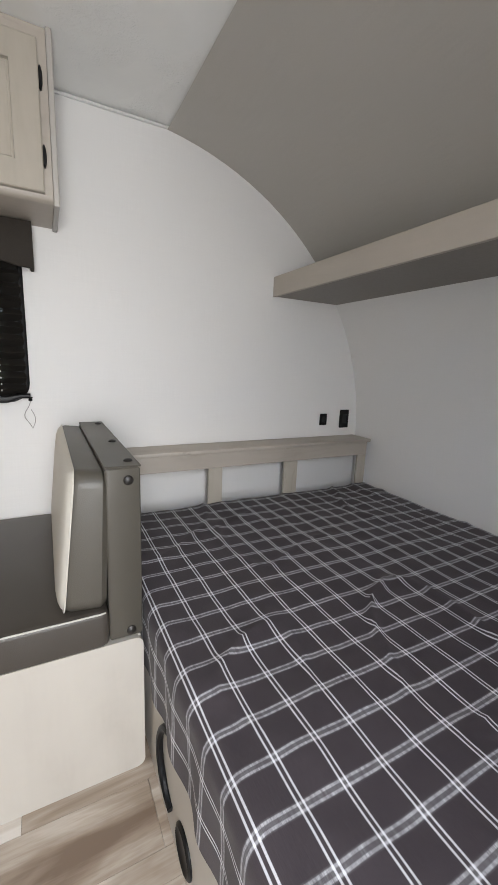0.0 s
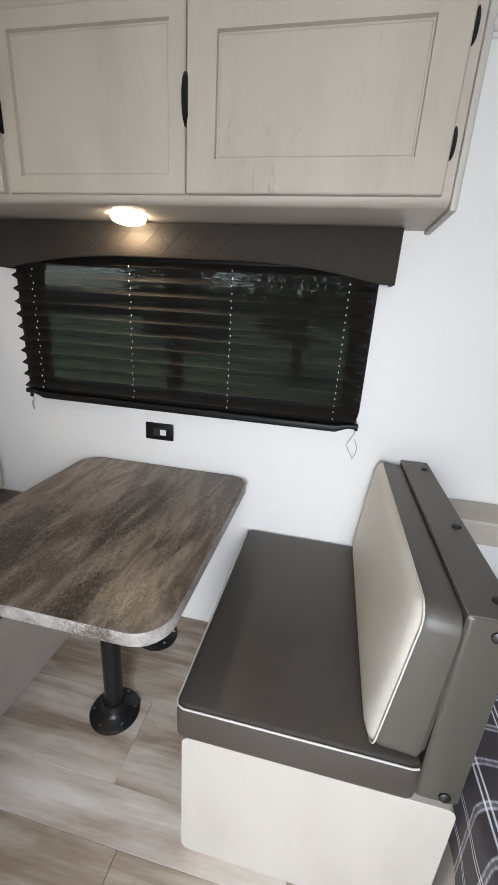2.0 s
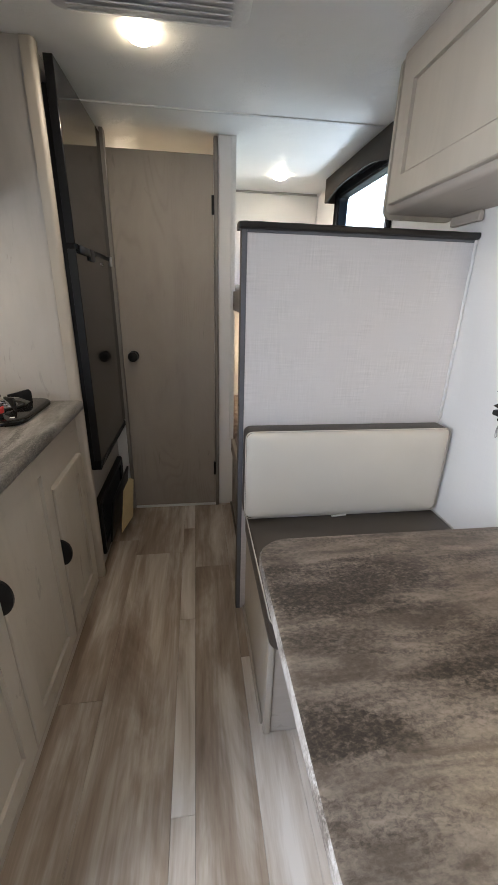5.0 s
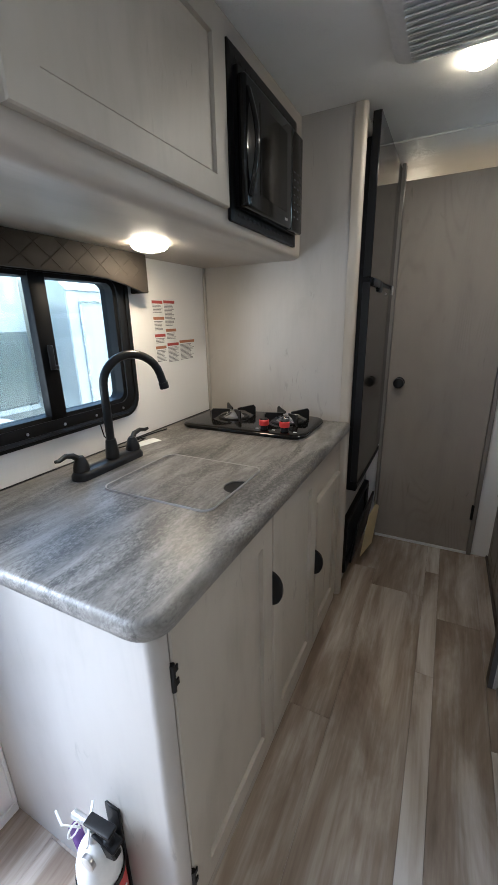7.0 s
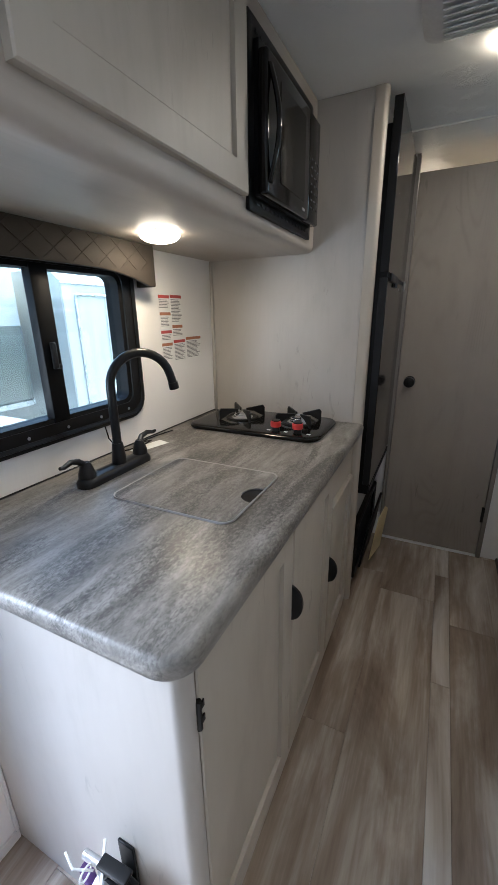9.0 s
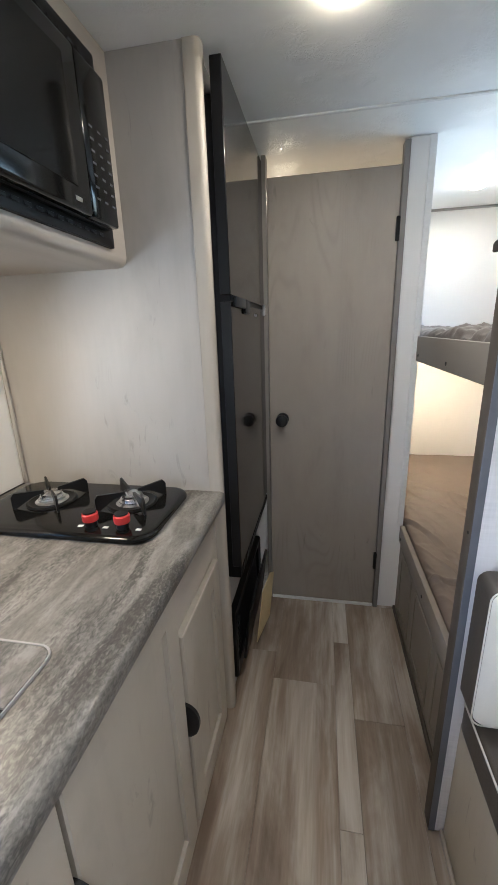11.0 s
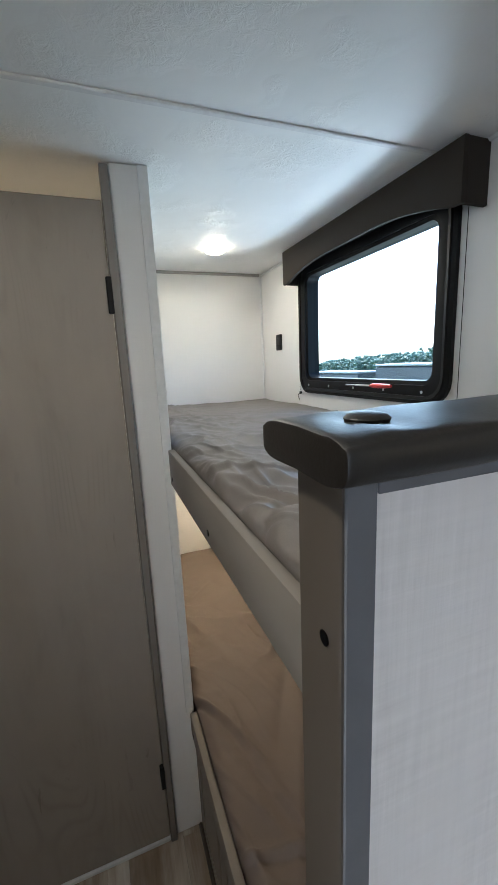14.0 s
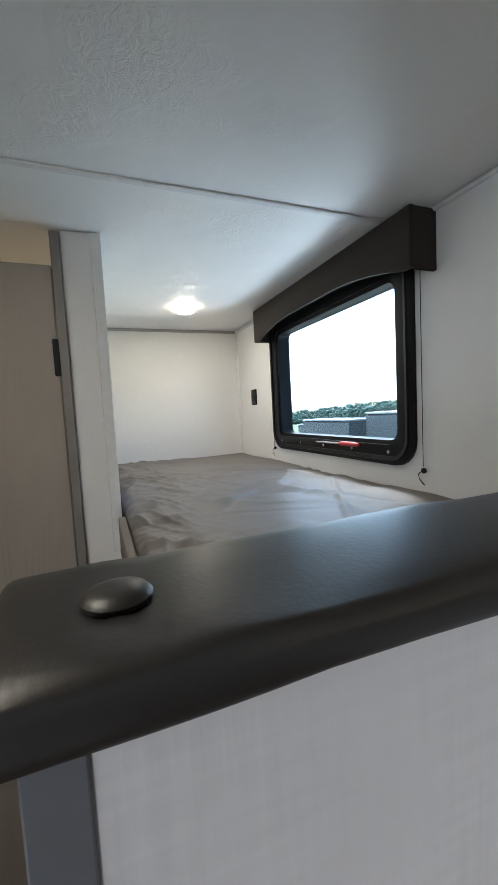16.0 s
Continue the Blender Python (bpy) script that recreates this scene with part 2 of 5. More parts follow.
def ceiling_material():
    m, n, l, b = node_material("ceiling_vinyl_panel")
    big = noise_tex(n, l, coords(n, l, (1, 1, 1), False), 3.2, 4, 0.6)
    crinkle = noise_tex(n, l, coords(n, l, (1, 1, 1), False), 40.0, 6, 0.65, 1.6)
    spots = noise_tex(n, l, coords(n, l, (1, 1, 1), False), 5.0, 2)
    l.new(ramp(n, l, big, [(0.3, (0.83, 0.83, 0.81)), (0.7, (0.88, 0.88, 0.86))]), b.inputs["Base Color"])
    b.inputs["Roughness"].default_value = 0.46
    bump(n, l, b, math_node(n, l, "MULTIPLY", crinkle, ramp(n, l, spots, [(0.48, (0.02, 0.02, 0.02)), (0.62, (1, 1, 1))])), 0.9, 0.0045)
    return m


def gravel_field():
    m, n, l, b = node_material("gravel_and_grass")
    tc = n.new("ShaderNodeTexCoord")
    stones = noise_tex(n, l, tc.outputs["Object"], 18.0, 8, 0.7)
    patch = noise_tex(n, l, tc.outputs["Object"], 0.03, 4)
    sep = n.new("ShaderNodeSeparateXYZ")
    l.new(tc.outputs["Object"], sep.inputs[0])
    verge = math_node(n, l, "ADD", math_node(n, l, "DIVIDE", sep.outputs[1], 100.0), math_node(n, l, "MULTIPLY", patch, 0.02))
    far = ramp(n, l, verge, [(0.085, (0, 0, 0)), (0.10, (1, 1, 1))])
    gravel = ramp(n, l, stones, [(0.3, (0.20, 0.19, 0.175)), (0.7, (0.42, 0.40, 0.37))])
    grass = ramp(n, l, patch, [(0.3, (0.056, 0.088, 0.034)), (0.7, (0.098, 0.140, 0.050))])
    l.new(mix_col(n, l, far, gravel, grass), b.inputs["Base Color"])
    b.inputs["Roughness"].default_value = 0.9
    bump(n, l, b, stones, 0.6, 0.02)
    return m


def tread_plate():
    m, n, l, b = node_material("aluminium_tread_plate")
    tc = n.new("ShaderNodeTexCoord")
    mp = n.new("ShaderNodeMapping")
    mp.inputs["Rotation"].default_value = (0, radians(45), 0)
    mp.inputs["Scale"].default_value = (60, 60, 60)
    l.new(tc.outputs["Object"], mp.inputs[0])
    ch = n.new("ShaderNodeTexChecker")
    ch.inputs["Scale"].default_value = 1.0
    l.new(mp.outputs[0], ch.inputs[0])
    l.new(mix_col(n, l, ch.outputs["Fac"], (0.14, 0.14, 0.135), (0.42, 0.42, 0.40)), b.inputs["Base Color"])
    b.inputs["Metallic"].default_value, b.inputs["Roughness"].default_value = 0.9, 0.24
    bump(n, l, b, ch.outputs["Fac"], 0.35, 0.004)
    return m


WALL = linen("white_linen_wall", (0.80, 0.79, 0.775), 0.10, 0.012)
PANEL = linen("pale_linen_partition", (0.745, 0.725, 0.725), 0.32, 0.055)
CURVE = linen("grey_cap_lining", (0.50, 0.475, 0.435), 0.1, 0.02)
CEIL = ceiling_material()
TRIM = plain("white_plastic_trim", (0.78, 0.78, 0.77), 0.4)
CAB = wood("greige_wood_grain", (0.465, 0.425, 0.36), (0.36, 0.322, 0.265), "z")
CAB_H = wood("greige_wood_grain_along", (0.46, 0.415, 0.36), (0.36, 0.317, 0.268), "x")
CAB_Y = wood("greige_wood_grain_across", (0.46, 0.415, 0.36), (0.36, 0.317, 0.268), "y")
CAB_P = wood("pale_end_panel_grain", (0.455, 0.43, 0.395), (0.37, 0.345, 0.31), "z")
BASE_P = wood("cream_bench_panel", (0.50, 0.47, 0.42), (0.42, 0.39, 0.345), "z", False)
DOOR_W = wood("grey_door_grain", (0.365, 0.322, 0.276), (0.275, 0.241, 0.205), "z", True, 0.5, 7.0, 0.55)
DARK_TRIM = wood("dark_door_trim", (0.24, 0.22, 0.20), (0.17, 0.155, 0.14), "z", False)
GREY_WOOD = wood("grey_bunk_board", (0.245, 0.217, 0.188), (0.195, 0.171, 0.147), "x", False, 0.55)
POST_WOOD = wood("taupe_post_board", (0.082, 0.067, 0.053), (0.064, 0.052, 0.041), "z", False, 0.6)
POST_EDGE = plain("grey_post_edge", (0.125, 0.13, 0.145), 0.5)
SHELF = plain("taupe_shelf_lining", (0.24, 0.22, 0.195), 0.5)
VINYL = plain("charcoal_vinyl", (0.057, 0.049, 0.041), 0.40, grain=0.10, grain_scale=420, relief=0.25)
VINYL_L = plain("taupe_vinyl", (0.082, 0.074, 0.060), 0.42, grain=0.08, grain_scale=420, relief=0.25)
VINYL_D = plain("dark_padded_vinyl", (0.014, 0.012, 0.0105), 0.42, grain=0.10, grain_scale=420, relief=0.07)
CREAM = plain("cream_vinyl", (0.62, 0.59, 0.525), 0.5, grain=0.04, grain_scale=420, relief=0.2)
PIPING = plain("white_piping", (0.52, 0.51, 0.47), 0.5)
TABLE = stone_laminate("brown_stone_laminate", "y", [(0.021, 0.0170, 0.0138), (0.046, 0.036, 0.0275), (0.092, 0.074, 0.058), (0.225, 0.189, 0.155)], 9.0)
TABLE_E = stone_laminate("pale_stone_edge", "y", [(0.07, 0.058, 0.047), (0.14, 0.122, 0.105), (0.25, 0.23, 0.21), (0.42, 0.40, 0.38)], 6.0)
COUNTER = stone_laminate("grey_stone_laminate", "x", [(0.068, 0.063, 0.056), (0.099, 0.092, 0.082), (0.172, 0.161, 0.145), (0.296, 0.281, 0.259)], 9.0)
BLACK = plain("black_plastic", (0.007, 0.007, 0.0075), 0.40, spec=0.22)
BLACK_M = plain("matt_black_metal", (0.008, 0.008, 0.0085), 0.34, spec=0.35)
GLOSS = plain("black_gloss_glass", (0.006, 0.006, 0.006), 0.10, grain=0.03, relief=0.0, spec=0.30)
BLIND_BLACK = plain("dull_black_plastic", (0.004, 0.004, 0.0045), 0.5, spec=0.12)
FRIDGE = plain("black_gloss_door", (0.007, 0.0065, 0.0065), 0.09, grain=0.03, relief=0.0, spec=0.55)
DARK_GREY = plain("dark_grey_plastic", (0.022, 0.022, 0.023), 0.45, spec=0.25)
RED = plain("red_plastic", (0.55, 0.035, 0.03), 0.4)
STEEL = plain("brushed_steel", (0.62, 0.62, 0.63), 0.28, 1.0, grain_scale=200)
WHITE_P = plain("white_plastic", (0.80, 0.80, 0.79), 0.4)
PAPER = plain("white_paper", (0.80, 0.80, 0.78), 0.7)
YELLOW = plain("buff_card", (0.72, 0.60, 0.34), 0.75)
INK = plain("printed_grey_lines", (0.18, 0.18, 0.19), 0.7)
KEY_INK = plain("dim_key_print", (0.05, 0.05, 0.054), 0.5)
RED_INK = plain("printed_red_bar", (0.42, 0.07, 0.06), 0.7)
BROWN_INK = plain("printed_orange_bar", (0.40, 0.17, 0.09), 0.7)
SHEET = plain("taupe_sheet", (0.185, 0.145, 0.118), 0.62, grain=0.08, grain_scale=500, relief=0.2)
SHEET_TOP = plain("grey_taupe_sheet", (0.185, 0.163, 0.148), 0.52, grain=0.08, grain_scale=500, relief=0.2)
PLAID = plaid_material()
PLANK = plank_material()
PANE = pane_material("window_glass", (0.86, 0.90, 0.885))
PANE_GREEN = pane_material("green_tinted_window_glass", (0.73, 0.80, 0.775))
PANE_DARK = pane_material("tinted_window_glass", (0.80, 0.86, 0.86))
BLIND = blind_material()
LENS = glow("lit_led_lens", (1.0, 0.78, 0.50), LENS_GLOW)
GROUND = gravel_field()
TREAD = tread_plate()
TRAILER = plain("white_trailer_skin", (0.50, 0.48, 0.44), 0.3, grain=0.03)
FAR_BODY = plain("dark_grey_trailer_skin", (0.055, 0.058, 0.06), 0.5)
FAR_ROOF = plain("pale_trailer_roof", (0.34, 0.34, 0.33), 0.5)
LEAF = plain("far_tree_leaves", (0.12, 0.18, 0.14), 0.8, grain=0.25, grain_scale=3)
VALANCE = plain("brown_grey_valance", (0.038, 0.032, 0.0265), 0.72, grain=0.10, grain_scale=300, relief=0.3, spec=0.2)
TREE_LEAF = plain("green_tree_leaves", (0.060, 0.105, 0.035), 0.6, grain=0.25, grain_scale=6)
BARK = plain("grey_brown_bark", (0.11, 0.085, 0.065), 0.85, grain=0.25, grain_scale=25, relief=0.6)
LIQ = plain("purple_tag", (0.12, 0.05, 0.22), 0.5)
ORANGE = plain("orange_cone_plastic", (0.75, 0.14, 0.02), 0.5)
FRIDGE_GAP = plain("grey_recess_panel", (0.36, 0.345, 0.33), 0.5)


# ---- mesh helpers ----
def to3(axis, u, v, w):
    return {"x": (w, u, v), "y": (u, w, v), "z": (u, v, w)}[axis]


def rrect(u0, u1, v0, v1, r, n=5):
    """A rectangle with rounded corners as a loop of points."""
    r = max(min(r, (u1 - u0) / 2 - 1e-4, (v1 - v0) / 2 - 1e-4), 1e-4)
    pts = []
    for cu, cv, a0 in ((u1 - r, v1 - r, 0), (u0 + r, v1 - r, 90), (u0 + r, v0 + r, 180), (u1 - r, v0 + r, 270)):
        for i in range(n + 1):
            a = radians(a0 + 90 * i / n)
            pts.append((cu + r * math.cos(a), cv + r * math.sin(a)))
    return pts


def circle(cu, cv, r, n=24, ru=None):
    return [(cu + (ru or r) * math.cos(2 * math.pi * i / n), cv + r * math.sin(2 * math.pi * i / n)) for i in range(n)]


def loft(loops, cap0=True, cap1=True, closed=True, bm=None, ring=False):
    """Joins loops of equal length into a skin."""
    bm = bm or bmesh.new()
    rows = [[bm.verts.new(p) for p in lp] for lp in loops]
    pairs = list(zip(rows, rows[1:])) + ([(rows[-1], rows[0])] if ring else [])
    for a, b in pairs:
        n = len(a)
        for i in range(n if closed else n - 1):
            j = (i + 1) % n
            bm.faces.new((a[i], a[j], b[j], b[i]))
    if not ring:
        if cap0:
            bm.faces.new(rows[0][::-1])
        if cap1:
            bm.faces.new(rows[-1])
    bmesh.ops.recalc_face_normals(bm, faces=bm.faces)
    return bm


def box(x0, x1, y0, y1, z0, z1, bevel=0.002, seg=1):
    bm = bmesh.new()
    bmesh.ops.create_cube(bm, size=1, matrix=Matrix.Translation(((x0 + x1) / 2, (y0 + y1) / 2, (z0 + z1) / 2)) @ Matrix.Diagonal((x1 - x0, y1 - y0, z1 - z0, 1)))
    if bevel:
        bmesh.ops.bevel(bm, geom=bm.edges[:], offset=bevel, segments=seg, profile=0.5, affect="EDGES")
    return bm


def join(*bms):
    out = bmesh.new()
    for b in bms:
        me = bpy.data.meshes.new("tmp")
        b.to_mesh(me)
        out.from_mesh(me)
        bpy.data.meshes.remove(me)
        b.free()
    return out


def prism(pts, axis, w0, w1, edge=0.0):
    """A flat outline given thickness, its rims eased by edge."""
    cu, cv = sum(p[0] for p in pts) / len(pts), sum(p[1] for p in pts) / len(pts)
    su, sv = max(abs(p[0] - cu) for p in pts), max(abs(p[1] - cv) for p in pts)

    def shrunk(e):
        return [(cu + (u - cu) * (1 - e / su), cv + (v - cv) * (1 - e / sv)) for u, v in pts]

    s = 1 if w1 > w0 else -1
    rows = [(shrunk(edge), w0), (pts, w0 + s * edge), (pts, w1 - s * edge), (shrunk(edge), w1)] if edge else [(pts, w0), (pts, w1)]
    return loft([[to3(axis, u, v, w) for u, v in p] for p, w in rows])


def ring(outer, inner, axis, w0, w1, ease=0.004):
    """A window or hatch surround between two loops."""
    def at(p, w):
        return [to3(axis, u, v, w) for u, v in p]
    mid = [((a[0] * 0.85 + b[0] * 0.15), (a[1] * 0.85 + b[1] * 0.15)) for a, b in zip(outer, inner)]
    s = ease if w1 > w0 else -ease
    return loft([at(outer, w0), at(outer, w1 - s), at(mid, w1), at(inner, w1 - s), at(inner, w0)], ring=True)


def lathe(profile, centre, axis="z", n=28):
    """Turns (radius, height) pairs about an axis through centre."""
    loops = []
    for r, h in profile:
        lp = []
        for i in range(n):
            a = 2 * math.pi * i / n
            p = to3(axis, r * math.cos(a), r * math.sin(a), h)
            lp.append(tuple(c + q for c, q in zip(centre, p)))
        loops.append(lp)
    return loft(loops)


def tube(pts, r, n=8, closed=False, taper=None):
    """A round bar swept along points."""
    pts = [Vector(p) for p in pts]
    loops = []
    up = Vector((0.13, 0.31, 0.94)).normalized()
    for i, p in enumerate(pts):
        a, b = (pts[i - 1], pts[(i + 1) % len(pts)]) if closed else (pts[max(i - 1, 0)], pts[min(i + 1, len(pts) - 1)])
        d = (b - a).normalized()
        s = d.cross(up)
        if s.length < 0.05:
            s = d.cross(Vector((1, 0, 0)))
        s.normalize()
        q = s.cross(d)
        rr = r * (taper(i / max(1, len(pts) - 1)) if taper else 1)
        loops.append([tuple(p + (s * math.cos(2 * math.pi * k / n) + q * math.sin(2 * math.pi * k / n)) * rr) for k in range(n)])
    return loft(loops, ring=closed)


def cushion(x0, x1, y0, y1, z0, z1, r=0.02, corner=0.03, puff=0.008, axis="z", n=5):
    """An upholstered block: rounded rims and a slightly domed face."""
    rows = []
    for i in range(4):
        a = radians(90 * i / 3)
        rows.append((r * (1 - math.sin(a)), z0 + r * (1 - math.cos(a))))
    for i in range(5):
        a = radians(90 * i / 4)
        rows.append((r * (1 - math.cos(a)), z1 - r + r * math.sin(a)))
    loops = [[to3(axis, u, v, w) for u, v in rrect(x0 + e, x1 - e, y0 + e, y1 - e, corner, n)] for e, w in rows]
    hx, hy = (x1 - x0) / 2, (y1 - y0) / 2
    for s in (0.10, 0.22, 0.4, 0.6, 0.8, 0.95):
        loops.append([to3(axis, u, v, z1 + puff * (1 - (1 - s) ** 2)) for u, v in rrect(x0 + r + (hx - r) * s, x1 - r - (hx - r) * s, y0 + r + (hy - r) * s, y1 - r - (hy - r) * s, corner * (1 - s), n)])
    return loft(loops)


def lean(bm, centre, degrees, axis):
    bmesh.ops.rotate(bm, verts=bm.verts, cent=centre, matrix=Matrix.Rotation(radians(degrees), 3, axis))
    return bm


def shaker(u0, u1, v0, v1, back, front, rail=0.06, recess=0.009, axis="y"):
    """A framed door with a sunk flat panel."""
    s = 1 if front > back else -1
    c = 0.003

    def rect(e, w):
        return [to3(axis, u, v, w) for u, v in ((u0 + e, v0 + e), (u1 - e, v0 + e), (u1 - e, v1 - e), (u0 + e, v1 - e))]
    return loft([rect(0, back), rect(0, front - s * c), rect(c, front), rect(rail, front), rect(rail + 0.0015, front - s * recess * 1.2), rect(rail + 0.0055, front - s * recess * 1.2), rect(rail + 0.0075, front - s * recess), rect(rail + 0.014, front - s * recess)])


HOME = {}


def finish(bm, name, material, parent=None, label=""):
    """Links a bmesh as one mesh object, with its origin in the middle of its underside."""
    xs = [v.co for v in bm.verts]
    lo = Vector((min(p.x for p in xs), min(p.y for p in xs), min(p.z for p in xs)))
    hi = Vector((max(p.x for p in xs), max(p.y for p in xs), max(p.z for p in xs)))
    home = Vector(((lo.x + hi.x) / 2, (lo.y + hi.y) / 2, lo.z))
    bmesh.ops.translate(bm, verts=bm.verts, vec=-home)
    me = bpy.data.meshes.new(name)
    bm.to_mesh(me)
    bm.free()
    me.materials.append(material)
    me.polygons.foreach_set("use_smooth", [True] * len(me.polygons))
    if name not in ("sheet", "plaid_cover"):
        me.set_sharp_from_angle(angle=radians(38))
    ob = new(name, me)
    ob.location = home - (HOME[parent] if parent else Vector((0, 0, 0)))
    ob.parent = parent
    HOME[ob] = home
    if label:
        ob["label"] = label
    return ob


def part(name, bm, material, parent, label=""):
    return finish(bm, name, material, parent, label)


def thing(name, at, label, category, group="", kind=""):
    ob = new(name)
    ob.empty_display_size = 0.05
    ob.location = at
    HOME[ob] = Vector(at)
    return tagged(ob, label, category, group, kind)


def solid(name, bm, material, label, category, group="", kind=""):
    return tagged(finish(bm, name, material), label, category, group, kind)


def half_moon(x, z, thick, reach, height, y0, way):
    """A finger pull: a half-moon blade that stands out from a door's edge."""
    rows = []
    for dx, k in ((-0.5, 0.86), (-0.32, 1.0), (0.32, 1.0), (0.5, 0.86)):
        rows.append([(x + dx * thick, y0 + way * reach * k * math.sin(math.pi * i / 16) ** 0.8, z + height / 2 * k * math.cos(math.pi * i / 16)) for i in range(17)])
    return loft(rows)


def bars(u0, u1, v_top, rows, step, thick, axis, w0, w1, rnd):
    """Lines of print too small to read, as thin bars."""
    bits = []
    for i in range(rows):
        v = v_top - i * step
        bits.append(box(*sorted((u0, u0 + (u1 - u0) * rnd.uniform(0.7, 1.0))), *sorted((w0, w1)), v - thick, v, 0) if axis == "y" else box(*sorted((w0, w1)), u0, u1, v - thick, v, 0))
    return join(*bits)


# ---- the trailer's shell ----
YS, YN = 0.85, 2.935          # inner faces of the kitchen wall and of the dinette wall
XR, XF, ZC = -2.535, 2.55, 2.0  # rear wall, front wall, ceiling
KINK = 1.478


def pierced_wall(x0, x1, y0, y1, z0, z1, holes):
    """A wall with openings right through it; holes: (x0, x1, z0, z1), from low to high x."""
    bits, x = [], x0
    for hx0, hx1, hz0, hz1 in holes:
        bits.append(box(x, hx0, y0, y1, z0, z1, 0))
        if hz0 > z0:
            bits.append(box(hx0, hx1, y0, y1, z0, hz0, 0))
        if hz1 < z1:
            bits.append(box(hx0, hx1, y0, y1, hz1, z1, 0))
        x = hx1
    bits.append(box(x, x1, y0, y1, z0, z1, 0))
    return join(*bits)


solid("wall_north", pierced_wall(XR - 0.05, 2.7, YN, YN + 0.05, -0.05, 2.06, [(-2.045, -1.28, 1.42, 1.925), (-0.25, 0.91, 1.00, 1.46)]), WALL, "white linen-textured vinyl wall with two windows", "wall", kind="structure")
solid("wall_south", pierced_wall(XR - 0.05, 2.7, YS - 0.05, YS, -0.05, 2.06, [(-0.31, 0.27, 1.015, 1.45), (0.60, 1.20, 0.0, 1.85)]), WALL, "white linen-textured kitchen wall with window and entry opening", "wall", kind="structure")
solid("wall_rear", box(XR - 0.05, XR, YS, YN, -0.05, 2.06, 0), WALL, "white linen-textured rear wall behind the bunks", "wall", kind="structure")
solid("ceiling", join(box(XR, KINK + 0.03, YS, YN, ZC, ZC + 0.05, 0)), CEIL, "white crinkle-finish vinyl ceiling panels", "ceiling", kind="structure")


def cap_profile(n=28):
    """The rounded nose of the trailer: an arc from the ceiling that runs out into an upright wall."""
    cx, cz, r = 1.311, 0.738, 1.261
    a0, a1 = math.acos((KINK - cx) / r), math.asin((0.80 - cz) / r)
    pts = [(cx + r * math.cos(a0 + (a1 - a0) * i / n), cz + r * math.sin(a0 + (a1 - a0) * i / n)) for i in range(n + 1)]
    pts.append((pts[-1][0] + 0.004, -0.05))
    return pts


inner = cap_profile()
split = next(i for i, p in enumerate(inner) if p[1] < 1.445)
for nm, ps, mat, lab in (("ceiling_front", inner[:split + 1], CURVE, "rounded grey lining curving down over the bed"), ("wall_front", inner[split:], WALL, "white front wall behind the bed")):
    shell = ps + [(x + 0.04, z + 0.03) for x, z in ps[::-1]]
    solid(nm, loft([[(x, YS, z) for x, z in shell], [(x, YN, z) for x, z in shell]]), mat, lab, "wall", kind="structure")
solid("floor", box(XR, 2.6, YS, YN, -0.05, -0.006, 0), DARK_GREY, "grey-brown oak-look vinyl plank floor", "floor", kind="structure")
FLOOR = bpy.data.objects["floor"]
# unseen cover added to stop sky light leaking in at the ceiling kink
solid("roof", join(box(XR - 0.06, 2.70, YS - 0.06, YN + 0.06, 2.062, 2.10, 0), box(2.66, 2.70, YS - 0.06, YN + 0.06, -0.1, 2.061, 0)), TRAILER, "unseen white outer cover added against sky light leaks", "roof", kind="structure")

solid("ceiling_seam", box(-1.280, -1.267, YS, YN, ZC - 0.0065, ZC - 0.0002, 0.002), TRIM, "white ceiling seam strip", "trim", kind="structure")
solid("ceiling_seam", box(0.626, 0.639, YS, YN, ZC - 0.0065, ZC - 0.0002, 0.002), TRIM, "white ceiling seam strip", "trim", kind="structure")
for y0, y1 in ((YN - 0.012, YN - 0.0003), (YS + 0.0003, YS + 0.012)):
    solid("trim", box(XR + 0.012, KINK, y0, y1, ZC - 0.014, ZC - 0.0045, 0.003), WHITE_P, "pale cove strip between wall and ceiling", "trim", kind="structure")
solid("trim", box(XR + 0.0003, XR + 0.012, 2.22, YN - 0.012, ZC - 0.014, ZC - 0.0005, 0.003), FRIDGE_GAP, "grey cove strip between wall and ceiling", "trim", kind="structure")
solid("trim", box(XR + 0.0003, XR + 0.010, YN - 0.010, YN - 0.0003, 0.5, ZC - 0.015, 0.003), WHITE_P, "white corner strip at the rear wall", "trim", kind="structure")
solid("trim", box(-0.5962, -0.586, YN - 0.010, YN - 0.0003, 0.86, 1.476, 0.003), WHITE_P, "white corner strip beside the partition", "trim", kind="structure")
solid("front_wall_seam", box(2.434, 2.446, YS, 2.92, 1.330, 1.3335, 0), DARK_GREY, "thin seam line in the front wall lining", "trim", kind="structure")

# bath compartment
solid("wall_bath", box(-1.56, -1.53, YS, 1.588, 0, ZC, 0.001), WALL, "white bath wall beside the refrigerator", "wall", kind="structure")
solid("wall_bunk_end", join(box(-1.60, -1.515, 2.131, 2.221, 0, ZC - 0.001, 0.002), box(XR, -1.6, 2.17, 2.22, 0, ZC - 0.001, 0)), WALL, "white linen-textured post beside the bath door", "wall", kind="structure")
solid("trim", box(-1.514, -1.509, 2.196, 2.2205, 0.46, ZC - 0.002, 0.001), TRIM, "white corner moulding on the post", "trim", kind="structure")
solid("trim", join(box(-1.545, -1.498, 2.110, 2.1305, 0, 1.988, 0.002)), DARK_TRIM, "dark grey door stop strip", "trim", kind="structure")
